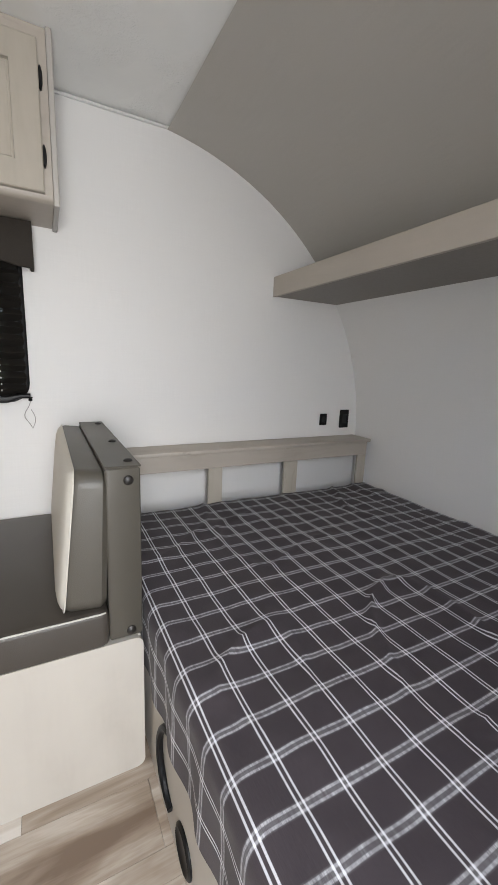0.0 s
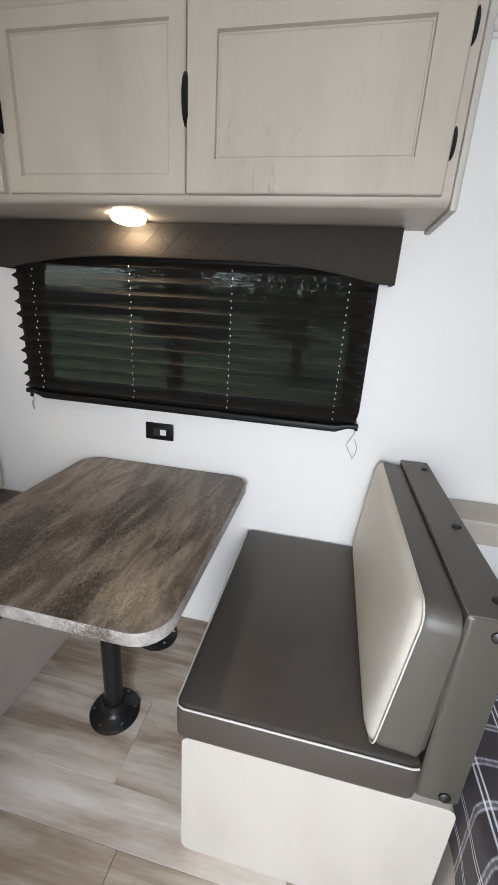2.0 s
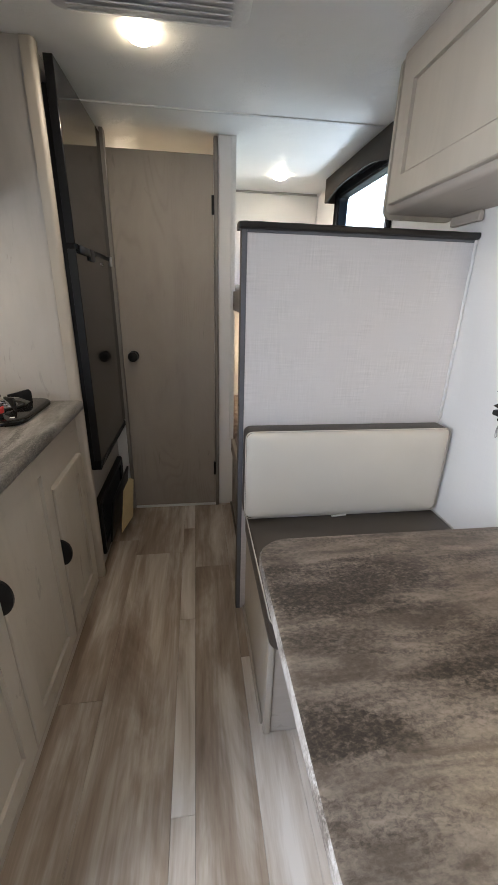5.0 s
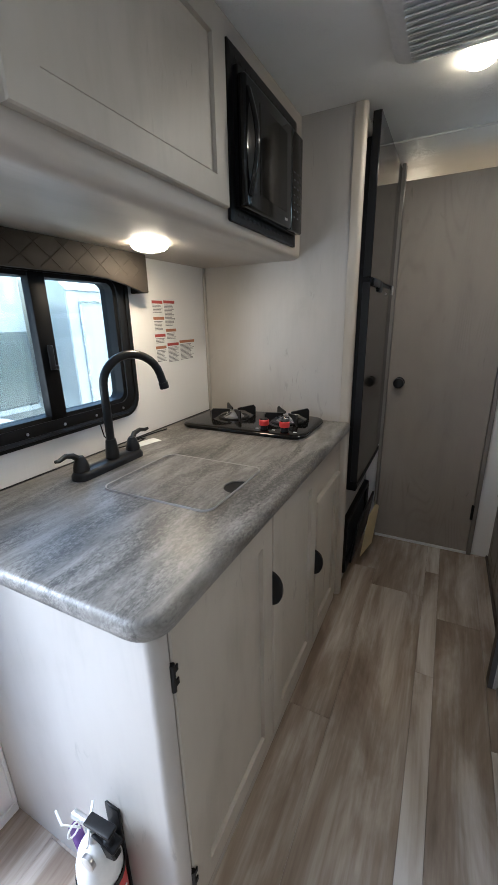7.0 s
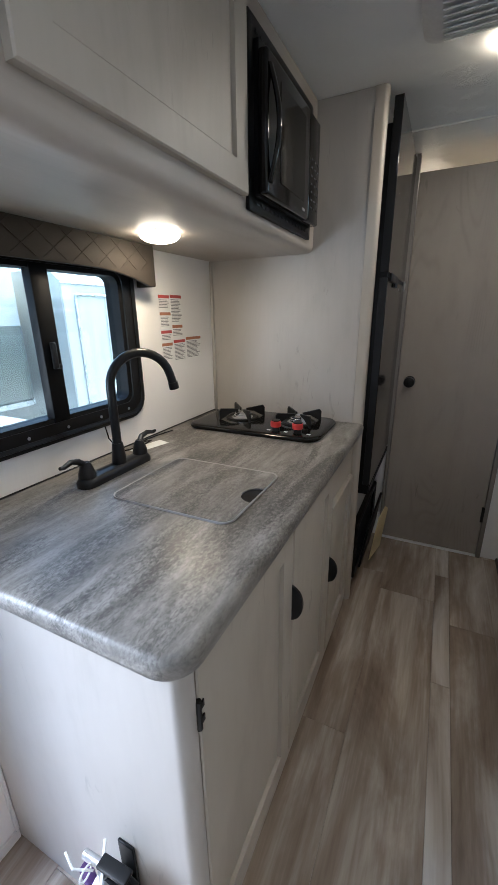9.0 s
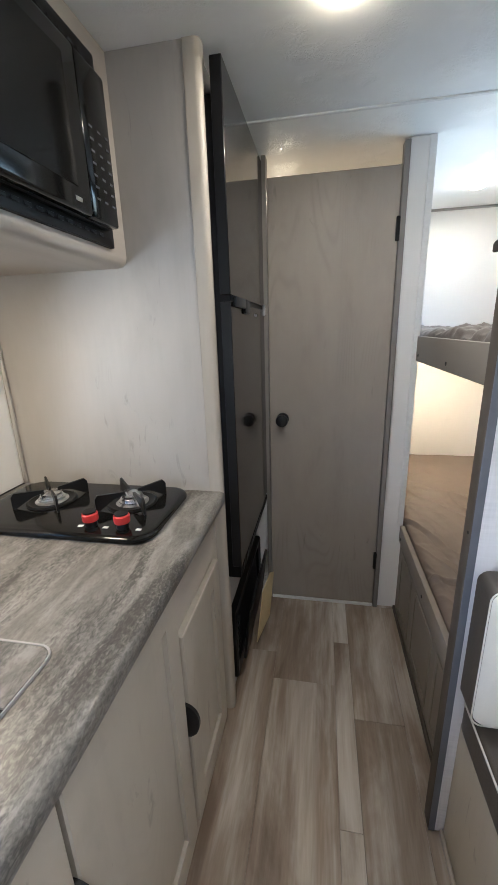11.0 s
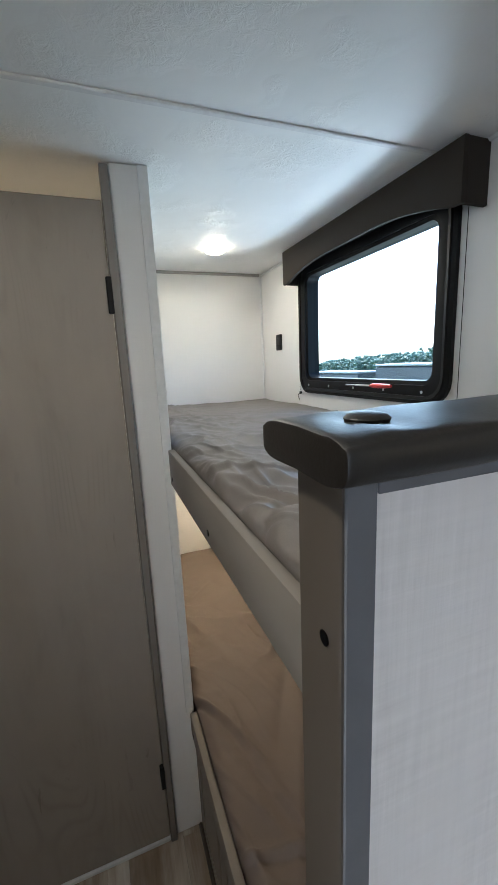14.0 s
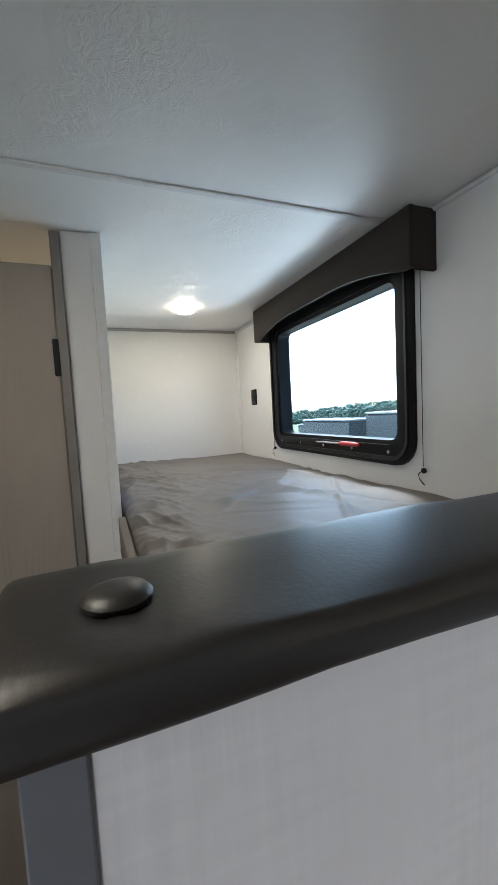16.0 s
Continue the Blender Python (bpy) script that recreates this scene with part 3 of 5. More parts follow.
solid("trim", join(box(-1.545, -1.498, 1.586, 1.604, 0, 1.988, 0.002)), DARK_TRIM, "dark grey door stop strip", "trim", kind="structure")
solid("threshold", box(-1.55, -1.505, 1.605, 2.109, -0.003, 0.012, 0.003), TRIM, "pale threshold under the bath door", "trim", kind="structure")

door = thing("door_1", (-1.53, 1.857, 0.013), "closed greige wood-grain bath door with black knob", "door", kind="structure")
part("door_leaf", box(-1.535, -1.510, 1.606, 2.108, 0.014, 1.915, 0.002), DOOR_W, door)
knob = part("door_knob", lathe([(0.028, 0.0), (0.028, 0.006), (0.012, 0.010), (0.010, 0.026), (0.022, 0.032), (0.028, 0.044), (0.026, 0.054), (0.015, 0.061), (0.002, 0.062)], (-1.5098, 1.664, 0.958), "x"), BLACK_M, door, "round matt black knob")
for z in (0.22, 1.66):
    part("hinge", box(-1.512, -1.4965, 2.098, 2.112, z, z + 0.085, 0.002), BLACK, door, "black door hinge")

# partition between dinette and bunks
solid("wall_partition", join(box(-0.637, -0.5965, 2.1692, YN, 0, 1.478, 0.001)), PANEL, "pale linen-textured half-height partition", "wall", kind="structure")
post = thing("partition_post", (-0.61, 2.18, 0), "taupe wooden end post of the partition with bolt holes", "post", kind="structure")
part("board", box(-0.638, -0.5965, 2.152, 2.169, 0, 1.478, 0.003, 2), POST_WOOD, post)
part("edge_strip", box(-0.5964, -0.5945, 2.153, 2.1695, 0, 1.477, 0.0008), POST_EDGE, post, "blue-grey edge strip")
part("top_strip", box(-0.5964, -0.5945, 2.1698, YN - 0.001, 1.467, 1.4775, 0.0008), POST_EDGE, post, "grey top strip")
# flat black discs paint the dark inside of each bolt hole
for z in (1.391, 0.918):
    part("bolt_hole", join(lathe([(0.0040, 0), (0.0040, -0.0004), (0.0034, -0.0006), (0.0002, -0.0003)], (-0.6105, 2.1518, z), "y", 16)), BLIND_BLACK, post)

cap = thing("partition_cap", (-0.62, 2.5, 1.478), "dark padded vinyl cap with button along the partition top", "padded cap")


def pad_loops():
    """A stuffed roll: flat top, squared sides, a folded end and a dimple round its button."""
    loops = []
    half, top = 0.0415, 0.0215
    ends = [(2.1430, 0.80), (2.1434, 0.90), (2.1446, 0.955), (2.1475, 0.985), (2.152, 1.0), (2.160, 1.0), (2.168, 1.0), (2.176, 1.0), (2.184, 1.0), (2.192, 1.0), (2.202, 1.0), (2.216, 1.0)]
    ends += [(2.235 + 0.0345 * i, 1.0) for i in range(20)] + [(YN - 0.002, 1.0)]
    for y, k in ends:
        lp = []
        for j in range(48):
            a = 2 * math.pi * j / 48
            c, q = math.cos(a), math.sin(a)
            px = half * (0.62 + 0.38 * k) * math.copysign(abs(c) ** 0.30, c)
            pz = top / 2 * (k if q > 0 else 1) * math.copysign(abs(q) ** 0.52, q)
            d = math.hypot(px - 0.0025, y - 2.180)
            pull = 0.0045 * math.exp(-(d / 0.017) ** 2) + 0.0012 * math.exp(-(d / 0.05) ** 2) * math.sin(5 * math.atan2(y - 2.180, px - 0.0025) + 0.8)
            fold = 0.0016 * noise.noise(Vector((px * 70, y * 22, 3.1))) * math.exp(-((y - 2.15) / 0.05) ** 2)
            lp.append((-0.6195 + px, y, 1.4756 + top / 2 + pz + 0.0020 * noise.noise(Vector((px * 30, y * 14, q * 2.3))) + max(0, q) * (fold - pull)))
        loops.append(lp)
    return loops


part("pad", loft(pad_loops()), VINYL_D, cap)
part("button", lathe([(0.009, -0.004), (0.0105, 0.0), (0.0112, 0.002), (0.0095, 0.0038), (0.005, 0.0048), (0.001, 0.005)], (-0.617, 2.180, 1.4955)), VINYL_D, cap, "round vinyl-covered button")


# ---- windows ----
def window(name, x0, x1, z0, z1, y_in, y_out, label, mullion=None, glass=PANE, r=0.07):
    """A black-framed trailer window with rounded corners set in its wall."""
    s = 1 if y_out > y_in else -1
    win = thing(name, ((x0 + x1) / 2, y_in, z0), label, "window", kind="structure")
    wide = 0.055
    part("window_frame", ring(rrect(x0, x1, z0, z1, r), rrect(x0 + wide, x1 - wide, z0 + wide, z1 - wide, r * 0.5), "y", y_in - s * 0.0005, y_in - s * 0.016), BLACK, win, "black plastic surround")
    part("inner_ridge", ring(rrect(x0 + 0.012, x1 - 0.012, z0 + 0.012, z1 - 0.012, r * 0.9), rrect(x0 + 0.024, x1 - 0.024, z0 + 0.024, z1 - 0.024, r * 0.8), "y", y_in - s * 0.010, y_in - s * 0.021, 0.003), BLACK, win)
    part("reveal", ring(rrect(x0 + wide - 0.004, x1 - wide + 0.004, z0 + wide - 0.004, z1 - wide + 0.004, r * 0.5), rrect(x0 + wide + 0.012, x1 - wide - 0.012, z0 + wide + 0.012, z1 - wide - 0.012, r * 0.4), "y", y_in + s * 0.05, y_in - s * 0.008), BLIND_BLACK, win)
    xs = [x0 + wide] + ([mullion] if mullion else []) + [x1 - wide]
    for a, b in zip(xs, xs[1:]):
        pane = part("pane", box(a, b, y_in + s * 0.028 - 0.002, y_in + s * 0.028 + 0.002, z0 + wide, z1 - wide, 0), glass, win, "tinted glass pane")
        pane.visible_shadow = False
    if mullion:
        bar = part("mullion", box(mullion - 0.026, mullion + 0.026, *sorted((y_in - s * 0.010, y_in + s * 0.022)), z0 + 0.05, z1 - 0.05, 0.004, 2), BLIND_BLACK, win)
        part("latch", join(box(mullion - 0.008, mullion + 0.008, *sorted((y_in - s * 0.011, y_in - s * 0.022)), z0 + 0.20, z0 + 0.27, 0.003), box(mullion - 0.02, mullion + 0.004, *sorted((y_in - s * 0.013, y_in - s * 0.019)), z0 + 0.2, z0 + 0.212, 0.002)), BLACK_M, win, "small black sliding latch")
    for i in range(5):
        u = x0 + 0.09 + (x1 - x0 - 0.18) * i / 4
        part("screw", lathe([(0.0045, 0), (0.0045, 0.0015), (0.002, 0.0022)], (u, y_in - s * (0.0155 + (0.0022 if s > 0 else 0)), z0 + 0.036), "y", 10), STEEL, win)
    return win


window("window_1", -2.082, -1.248, 1.388, 1.945, YN, YN + 0.05, "black-framed bunk window looking over a trailer yard", glass=PANE_DARK)
window("window_2", -0.30, 0.96, 0.95, 1.50, YN, YN + 0.05, "black-framed dinette window behind a drawn pleated shade", mullion=0.30)
window("window_3", -0.355, 0.315, 0.972, 1.49, YS, YS - 0.05, "black-framed sliding kitchen window", mullion=-0.012, glass=PANE_GREEN)


def valance(name, x0, x1, z0, z1, y_wall, y_front, rise, label, quilted=False, thread=0.0011):
    """A padded board over a window, its lower edge arched, with returns at both ends."""
    s = 1 if y_wall > y_front else -1
    v = thing(name, ((x0 + x1) / 2, y_wall, z0), label, "valance")
    n = 28
    low = []
    for i in range(n + 1):
        t = i / n
        k = min(1.0, max(0.0, (min(t, 1 - t) - 0.03) / 0.33))
        low.append((x0 + (x1 - x0) * t, z0 + rise * (1 - (1 - k) ** 2)))
    top = [(u, z1) for u, _ in low]
    front = [(*p,) for p in low]
    rows = []
    for w, e in ((y_front + s * 0.014, 0.0), (y_front + s * 0.003, 0.0), (y_front, 0.004)):
        rows.append([(u, w, z + e) for u, z in front] + [(u, w, z1 - e) for u, _ in top[::-1]])
    part("face_board", loft(rows), VALANCE, v)
    for u, side in ((x0, 1), (x1, -1)):
        part("return", box(*sorted((u, u + side * 0.012)), *sorted((y_front + s * 0.0145, y_wall - s * 0.0005)), z0, z1, 0.002), VALANCE, v)
    if quilted:
        seams = []
        step = 0.085
        u = x0 - 0.2
        while u < x1:
            for d in (1, -1):
                a, b = Vector((u if d > 0 else u + 0.13, y_front - s * 0.0004, z0 + 0.02)), Vector((u + 0.13 if d > 0 else u, y_front - s * 0.0004, z1 - 0.004))
                pts = [a.lerp(b, t) for t in (0, 0.25, 0.5, 0.75, 1)]
                pts = [p for p in pts if x0 + 0.01 < p.x < x1 - 0.01 and p.z > z0 + rise]
                if len(pts) > 1:
                    seams.append(tube(pts, thread, 5))
            u += step
        part("stitching", join(*seams), VALANCE, v, "raised diamond quilting seams")
    return v


valance("window_valance", -2.090, -1.180, 1.856, 1.992, YN, 2.853, 0.045, "dark brown padded valance over the bunk window")
valance("window_valance", -0.315, 0.998, 1.410, 1.556, YN, 2.862, 0.048, "dark brown quilted valance over the dinette window", quilted=True, thread=0.0005)
valance("window_valance", -0.392, 0.352, 1.395, 1.518, YS, 0.922, 0.038, "brown quilted valance over the kitchen window", quilted=True)


def pleated_shade(x0, x1, z0, z1, y):
    sh = thing("pleated_shade", ((x0 + x1) / 2, y, z0), "black pleated fabric shade drawn over the dinette window", "window shade")
    pitch, amp = 0.0415, 0.0185
    n = int((z1 - z0) / pitch * 2)
    loops = []
    for i in range(n + 1):
        z = z0 + (z1 - z0) * i / n
        d = amp * (1 if i % 2 else -1)
        e = 0.0 if i % 2 else 0.009
        loops.append([(x0 - 0.004 + e + (x1 - x0 - 2 * e) * k / 12, y - d + 0.0022 * noise.noise(Vector((k * 0.9, i * 0.7, 0))), z + 0.002 * noise.noise(Vector((k * 0.6, i, 4)))) for k in range(13)])
    part("pleated_fabric", loft(loops, False, False, closed=False), BLIND, sh)
    part("bottom_rail", loft([[(x, y + p, z) for p, z in rrect(-0.016, 0.014, z0 - 0.024 + dz, z0 + 0.001 + dz * 0.5, 0.006, 3)] for x, dz in ((x0 - 0.004, 0.016), (x0 + 0.03, 0.016), (x0 + 0.07, 0.0), (x1 - 0.07, 0.0), (x1 - 0.03, 0.016), (x1 + 0.002, 0.016))]), BLACK, sh, "black plastic bottom rail")
    for u in (-0.205, 0.165, 0.515, 0.875):
        for i in range(1, n):
            z = z0 + (z1 - z0) * i / n
            out = amp if i % 2 else amp * 0.55
            part("cord_bead", lathe([(0.0003, -0.0035), (0.0014, -0.002), (0.0014, 0.002), (0.0003, 0.0035)], (u, y - out - 0.0035, z), "z", 6), WHITE_P, sh)
    return sh


pleated_shade(-0.285, 0.958, 0.975, 1.452, 2.903)


def hanging_cord(x, y, z, drop, loop, mat, label):
    c = thing("shade_cord", (x, y, z), label, "cord")
    part("anchor", join(lathe([(0.006, 0), (0.007, 0.004), (0.004, 0.010), (0.001, 0.011)], (x, y - 0.0005, z), "z", 10), box(x - 0.008, x + 0.008, y - 0.003, y + 0.012, z + 0.010, z + 0.014, 0.001)), BLACK, c, "black plastic cord anchor")
    pts = [(x + loop * math.sin(math.pi * t) + 0.004 * math.sin(9 * t), y, z - drop * t) for t in [i / 12 for i in range(13)]]
    pts += [(x - loop * 0.7 * math.sin(math.pi * t), y, z - drop * (1 - 0.7 * t)) for t in [i / 8 for i in range(1, 9)]]
    part("string", tube(pts, 0.0013, 5), mat, c)
    return c


hanging_cord(0.958, 2.925, 0.955, 0.105, -0.018, FRIDGE_GAP, "white shade cord knotted under the window")
hanging_cord(-0.298, 2.925, 0.945, 0.055, 0.004, FRIDGE_GAP, "short white shade cord under the window")
for x in (-2.085, -1.222):
    c = thing("shade_cord", (x, 2.925, 1.385), "thin taut cord beside the bunk window", "cord")
    part("string", tube([(x, 2.925, 1.87), (x, 2.925, 1.62), (x, 2.925, 1.395)], 0.001, 5), BLACK, c)
    part("anchor", lathe([(0.007, 0), (0.007, 0.005), (0.003, 0.009), (0.001, 0.01)], (x, 2.9245, 1.385), "y", 10), BLACK, c, "black cord anchor")
    part("tail", tube([(x, 2.924, 1.386), (x - 0.014, 2.922, 1.375), (x - 0.006, 2.92, 1.362), (x + 0.012, 2.916, 1.352)], 0.0016, 6), BLACK, c)


# ---- overhead cabinet of the dinette ----
FC = 2.673
cab = thing("overhead_cabinet", (0.17, 2.8, 1.56), "greige wood overhead cabinet along the dinette wall", "cabinet")
XC0, XC1 = -0.745, 1.078
prof = [(YN - 0.001, 1.562), (FC + 0.022, 1.562), (FC + 0.010, 1.565), (FC + 0.003, 1.572), (FC, 1.584), (FC, 1.998), (YN - 0.001, 1.998)]
part("body", loft([[(x, y, z) for y, z in prof] for x in (XC0, XC1 - 0.016)]), CAB_H, cab)
part("end_board", box(XC1 - 0.0155, XC1, FC - 0.012, YN - 0.001, 1.552, 1.9985, 0.003, 2), CAB_P, cab, "pale grain end board")
part("end_board", loft([[(XC0 - 0.0155 + w, y, z) for y, z in rrect(FC - 0.006, YN - 0.002, 1.548, 1.9985, 0.03)] for w in (0, 0.015)]), CAB, cab, "greige end board")
part("light_rail", box(XC0 + 0.01, -0.58, YN - 0.022, YN - 0.002, 1.530, 1.5615, 0.004), CAB_H, cab)
for x0, x1, side, hinged in ((-0.700, -0.070, "right", "left"), (0.450, 1.040, "left", "right")):
    d = part("cabinet_door", shaker(x0, x1, 1.581, 1.960, FC - 0.0005, FC - 0.020, 0.070, 0.009), CAB, cab)
    u = x1 if side == "right" else x0
    part("handle", half_moon(u + (0.005 if side == "right" else -0.003), 1.772, 0.014, 0.032, 0.108, FC - 0.0005, -1), BLACK, d, "matt black half-moon pull")
    h = x1 + 0.004 if hinged == "right" else x0 - 0.004
    for z in (1.678, 1.872):
        part("hinge", prism([(h + 0.006 * math.cos(a), z + 0.030 * math.sin(a)) for a in [2 * math.pi * i / 14 for i in range(14)]], "y", FC - 0.0008, FC - 0.015, 0.003), BLACK, d, "black barrel hinge")
part("fixed_panel", shaker(-0.055, 0.444, 1.581, 1.962, FC - 0.0003, FC - 0.012, 0.040, 0.0085), CAB, cab, "fixed framed panel")


# ---- round lamps ----
def puck_lamp(x, y, z, r, watts, label, tint):
    lamp = thing("ceiling_light", (x, y, z - 0.02), label, "light", "round LED lights")
    part("base_ring", lathe([(r * 1.01, -0.0003), (r * 1.01, -0.002), (r * 1.0, -0.003), (r * 0.9, -0.003)], (x, y, z), "z", 36), WHITE_P, lamp)
    part("lens", lathe([(r * 1.02, -0.0032), (r * 1.01, -0.008), (r * 0.95, -0.014), (r * 0.78, -0.020), (r * 0.45, -0.0245), (0.002, -0.026)], (x, y, z), "z", 36), LENS, lamp, "glowing warm white lens")
    data = bpy.data.lights.new("led", "AREA")
    data.shape, data.size, data.energy, data.color = "DISK", r * 1.6, watts, tint
    led = new("led", data)
    led.matrix_world = look((x, y, z - 0.030), (x, y, 0), 0)
    led.parent = lamp
    led.matrix_parent_inverse = Matrix.Translation(lamp.location).inverted()
    return lamp


puck_lamp(-0.785, 1.866, ZC, 0.043, LED_W, "lit round LED light on the white ceiling", LED_TINT)
puck_lamp(-2.108, 2.556, ZC, 0.044, LED_W * 0.65, "lit round LED light on the ceiling above the bunks", LED_TINT)
puck_lamp(0.213, 2.804, 1.5615, 0.050, LED_W * 0.6, "lit round LED light under the dinette cabinet", WARM_TINT)
puck_lamp(-0.262, 1.052, 1.5225, 0.054, LED_W * 0.75, "lit round LED light under the kitchen cabinet", WARM_TINT)
puck_lamp(-2.15, 2.50, 1.205, 0.05, LED_W * 0.9, "lit round LED light under the upper bunk", WARM_TINT)
puck_lamp(-2.0, 1.62, ZC, 0.056, LED_W, "lit round LED light in the bath compartment", WARM_TINT)

# ---- roof air unit ----
ac = thing("air_vent_panel", (-0.42, 1.91, 1.95), "white slatted ceiling air-conditioner panel", "vent")
part("housing", loft([[(x, y, z) for x, y in rrect(-0.70 + e, -0.14 - e, 1.648 + e, 2.172 - e, 0.04)] for e, z in ((0.0, ZC - 0.0005), (0.004, ZC - 0.016), (0.03, ZC - 0.030), (0.05, ZC - 0.032))]), WHITE_P, ac)
for i in range(20):
    x = -0.655 + i * 0.0235
    part("slat", lean(box(x, x + 0.016, 1.70, 2.12, ZC - 0.040, ZC - 0.0365, 0.001), (x + 0.008, 1.9, ZC - 0.038), 18, "Y"), WHITE_P, ac)

# ---- dinette ----
tab = thing("dinette_table", (0.25, 2.54, 0), "brown stone-look laminate dinette table on black pedestal legs", "table")
rows = [(0.004, 0.690), (0.0, 0.694), (0.0, 0.719), (0.0025, 0.7235), (0.008, 0.725)]
edge_loops = [[(x, y, z) for x, y in rrect(-0.068 + e, 0.604 - e, 2.140 + e, 2.932 - e, 0.075, 8)] for e, z in rows]
part("edge_band", loft(edge_loops[:4], True, True), TABLE_E, tab, "pale mottled laminate edge")
part("tabletop", loft([edge_loops[3], edge_loops[4]], False, True), TABLE, tab, "brown streaked stone laminate top")
for y in (2.47, 2.808):
    part("leg", lathe([(0.030, 0.03), (0.030, 0.30), (0.029, 0.689)], (0.277, y, 0), "z", 24), BLACK_M, tab, "black steel pedestal tube")
    foot = part("leg_base", lathe([(0.082, 0.0), (0.082, 0.008), (0.074, 0.014), (0.050, 0.022), (0.040, 0.034), (0.037, 0.060), (0.030, 0.062)], (0.277, y, 0), "z", 32), BLACK_M, tab, "black floor flange")
    for k in range(6):
        a = math.pi / 3 * k + 0.3
        part("screw", lathe([(0.0055, 0), (0.0055, 0.003), (0.002, 0.004)], (0.277 + 0.066 * math.cos(a), y + 0.066 * math.sin(a), 0.0145), "z", 8), STEEL, foot)


def piping(pts):
    return tube(pts, 0.0023, 7, closed=True)


# bench against the bed
bench = thing("dinette_bench", (0.91, 2.56, 0), "cream wood dinette bench base beside the bed", "bench", "dinette benches")
part("front_board", loft([[(u, y, v) for u, v in rrect(0.626, 1.203, 0.0, 0.408, 0.022)] for y in (2.192, 2.207)]), BASE_P, bench)
part("side_board", box(0.630, 0.645, 2.2072, YN - 0.001, 0.0, 0.406, 0.001), BASE_P, bench)
part("side_board", box(1.184, 1.199, 2.2072, YN - 0.001, 0.0, 0.406, 0.001), BASE_P, bench)
part("top_board", box(0.6455, 1.1835, 2.2072, YN - 0.001, 0.391, 0.406, 0.001), BASE_P, bench)
seat = thing("seat_cushion", (0.86, 2.56, 0.409), "charcoal vinyl seat cushion with white piping", "cushion", "dinette cushions")
part("cover", cushion(0.612, 1.1195, 2.184, YN - 0.003, 0.409, 0.508, 0.014, 0.018, 0.010), VINYL, seat)
part("piping", tube([(0.612, YN - 0.01, 0.505), (0.612, 2.5, 0.505), (0.612, 2.204, 0.505), (0.617, 2.190, 0.505), (0.632, 2.184, 0.505), (0.87, 2.184, 0.505), (1.098, 2.184, 0.505), (1.112, 2.188, 0.504)], 0.0023, 7), PIPING, seat, "white piping")


def back_cushion(name_at, x_low, sign, y0, y1, z0, z1, thick, tilt, label, body_mat, fat=0.0, corner=0.024):
    """A slab back cushion: pale front face, darker boxed sides, piping round the front."""
    c = thing("back_cushion", name_at, label, "cushion", "dinette cushions")
    pivot = (x_low, 0, z0)

    def turned(bm):
        return lean(bm, pivot, tilt, "Y")
    rows, front = [], []
    for e, w in ((0.010, 0.0), (0.0, 0.010), (0.0, thick - 0.012), (0.004, thick - 0.003)):
        rows.append([(x_low + sign * (thick - w) * (1 + fat * (1 - (z - z0) / (z1 - z0))), y, z) for y, z in rrect(y0 + e, y1 - e, z0 + e, z1 - e, corner, 6)])
    part("boxing", turned(loft(rows)), body_mat, c, "taupe vinyl boxing")
    loops = []
    for s, p in ((0.0, 0.0), (0.02, 0.008), (0.06, 0.014), (0.14, 0.019), (0.3, 0.022), (0.6, 0.025), (0.95, 0.026)):
        hy, hz = (y1 - y0) / 2, (z1 - z0) / 2
        loops.append([(x_low + sign * 0.002 - sign * p, y, z) for y, z in rrect(y0 + 0.003 + hy * s, y1 - 0.003 - hy * s, z0 + 0.003 + hz * s, z1 - 0.003 - hz * s, corner * (1 - s), 6)])
    part("front_face", turned(loft(loops)), CREAM, c, "cream textured vinyl front")
    part("piping", turned(tube([(x_low + sign * 0.001, y, z) for y, z in rrect(y0, y1, z0, z1, corner, 6)], 0.0019, 6, closed=True)), CREAM, c, "pale piping")
    return c


back_cushion((1.07, 2.56, 0.50), 1.018, 1, 2.191, YN - 0.004, 0.511, 0.868, 0.072, 6.0, "cream and taupe vinyl back cushion leaning on the bed-side frame", VINYL_L, 0.36, 0.040)
bf = thing("backrest_frame", (1.16, 2.56, 0.40), "taupe vinyl-wrapped backrest frame with button bolts", "backrest")
part("panel", loft([[(x, y, z) for x, z in rrect(1.121 + e, 1.203 - e, 0.413 + e, 0.866 - e, 0.008)] for y, e in ((2.198, 0.004), (2.202, 0.0), (YN - 0.004, 0.0))]), VINYL_L, bf)
part("seam_flap", box(1.119, 1.205, 2.1965, YN - 0.006, 0.8665, 0.8705, 0.0018), VINYL_L, bf, "folded vinyl top flap")
for y in (2.245, 2.50, 2.86):
    part("button", lathe([(0.011, 0), (0.011, 0.003), (0.007, 0.006), (0.001, 0.007)], (1.182, y, 0.8706), "z", 14), VINYL_D, bf, "dark cover button")
for z in (0.432, 0.835):
    part("button", lathe([(0.012, 0), (0.012, -0.003), (0.008, -0.006), (0.001, -0.007)], (1.174, 2.1975, z), "y", 14), VINYL_D, bf, "dark cover button")

# bench against the partition
bench2 = thing("dinette_bench", (-0.33, 2.56, 0), "greige wood dinette bench base beside the partition", "bench", "dinette benches")
part("front_board", box(-0.593, -0.083, 2.190, 2.205, 0.0, 0.408, 0.003), CAB, bench2)
part("corner_post", box(-0.0825, -0.061, 2.186, 2.207, 0.0, 0.408, 0.005, 2), CAB, bench2)
part("side_board", box(-0.083, -0.068, 2.2075, YN - 0.001, 0.0, 0.408, 0.002), CAB_Y, bench2)
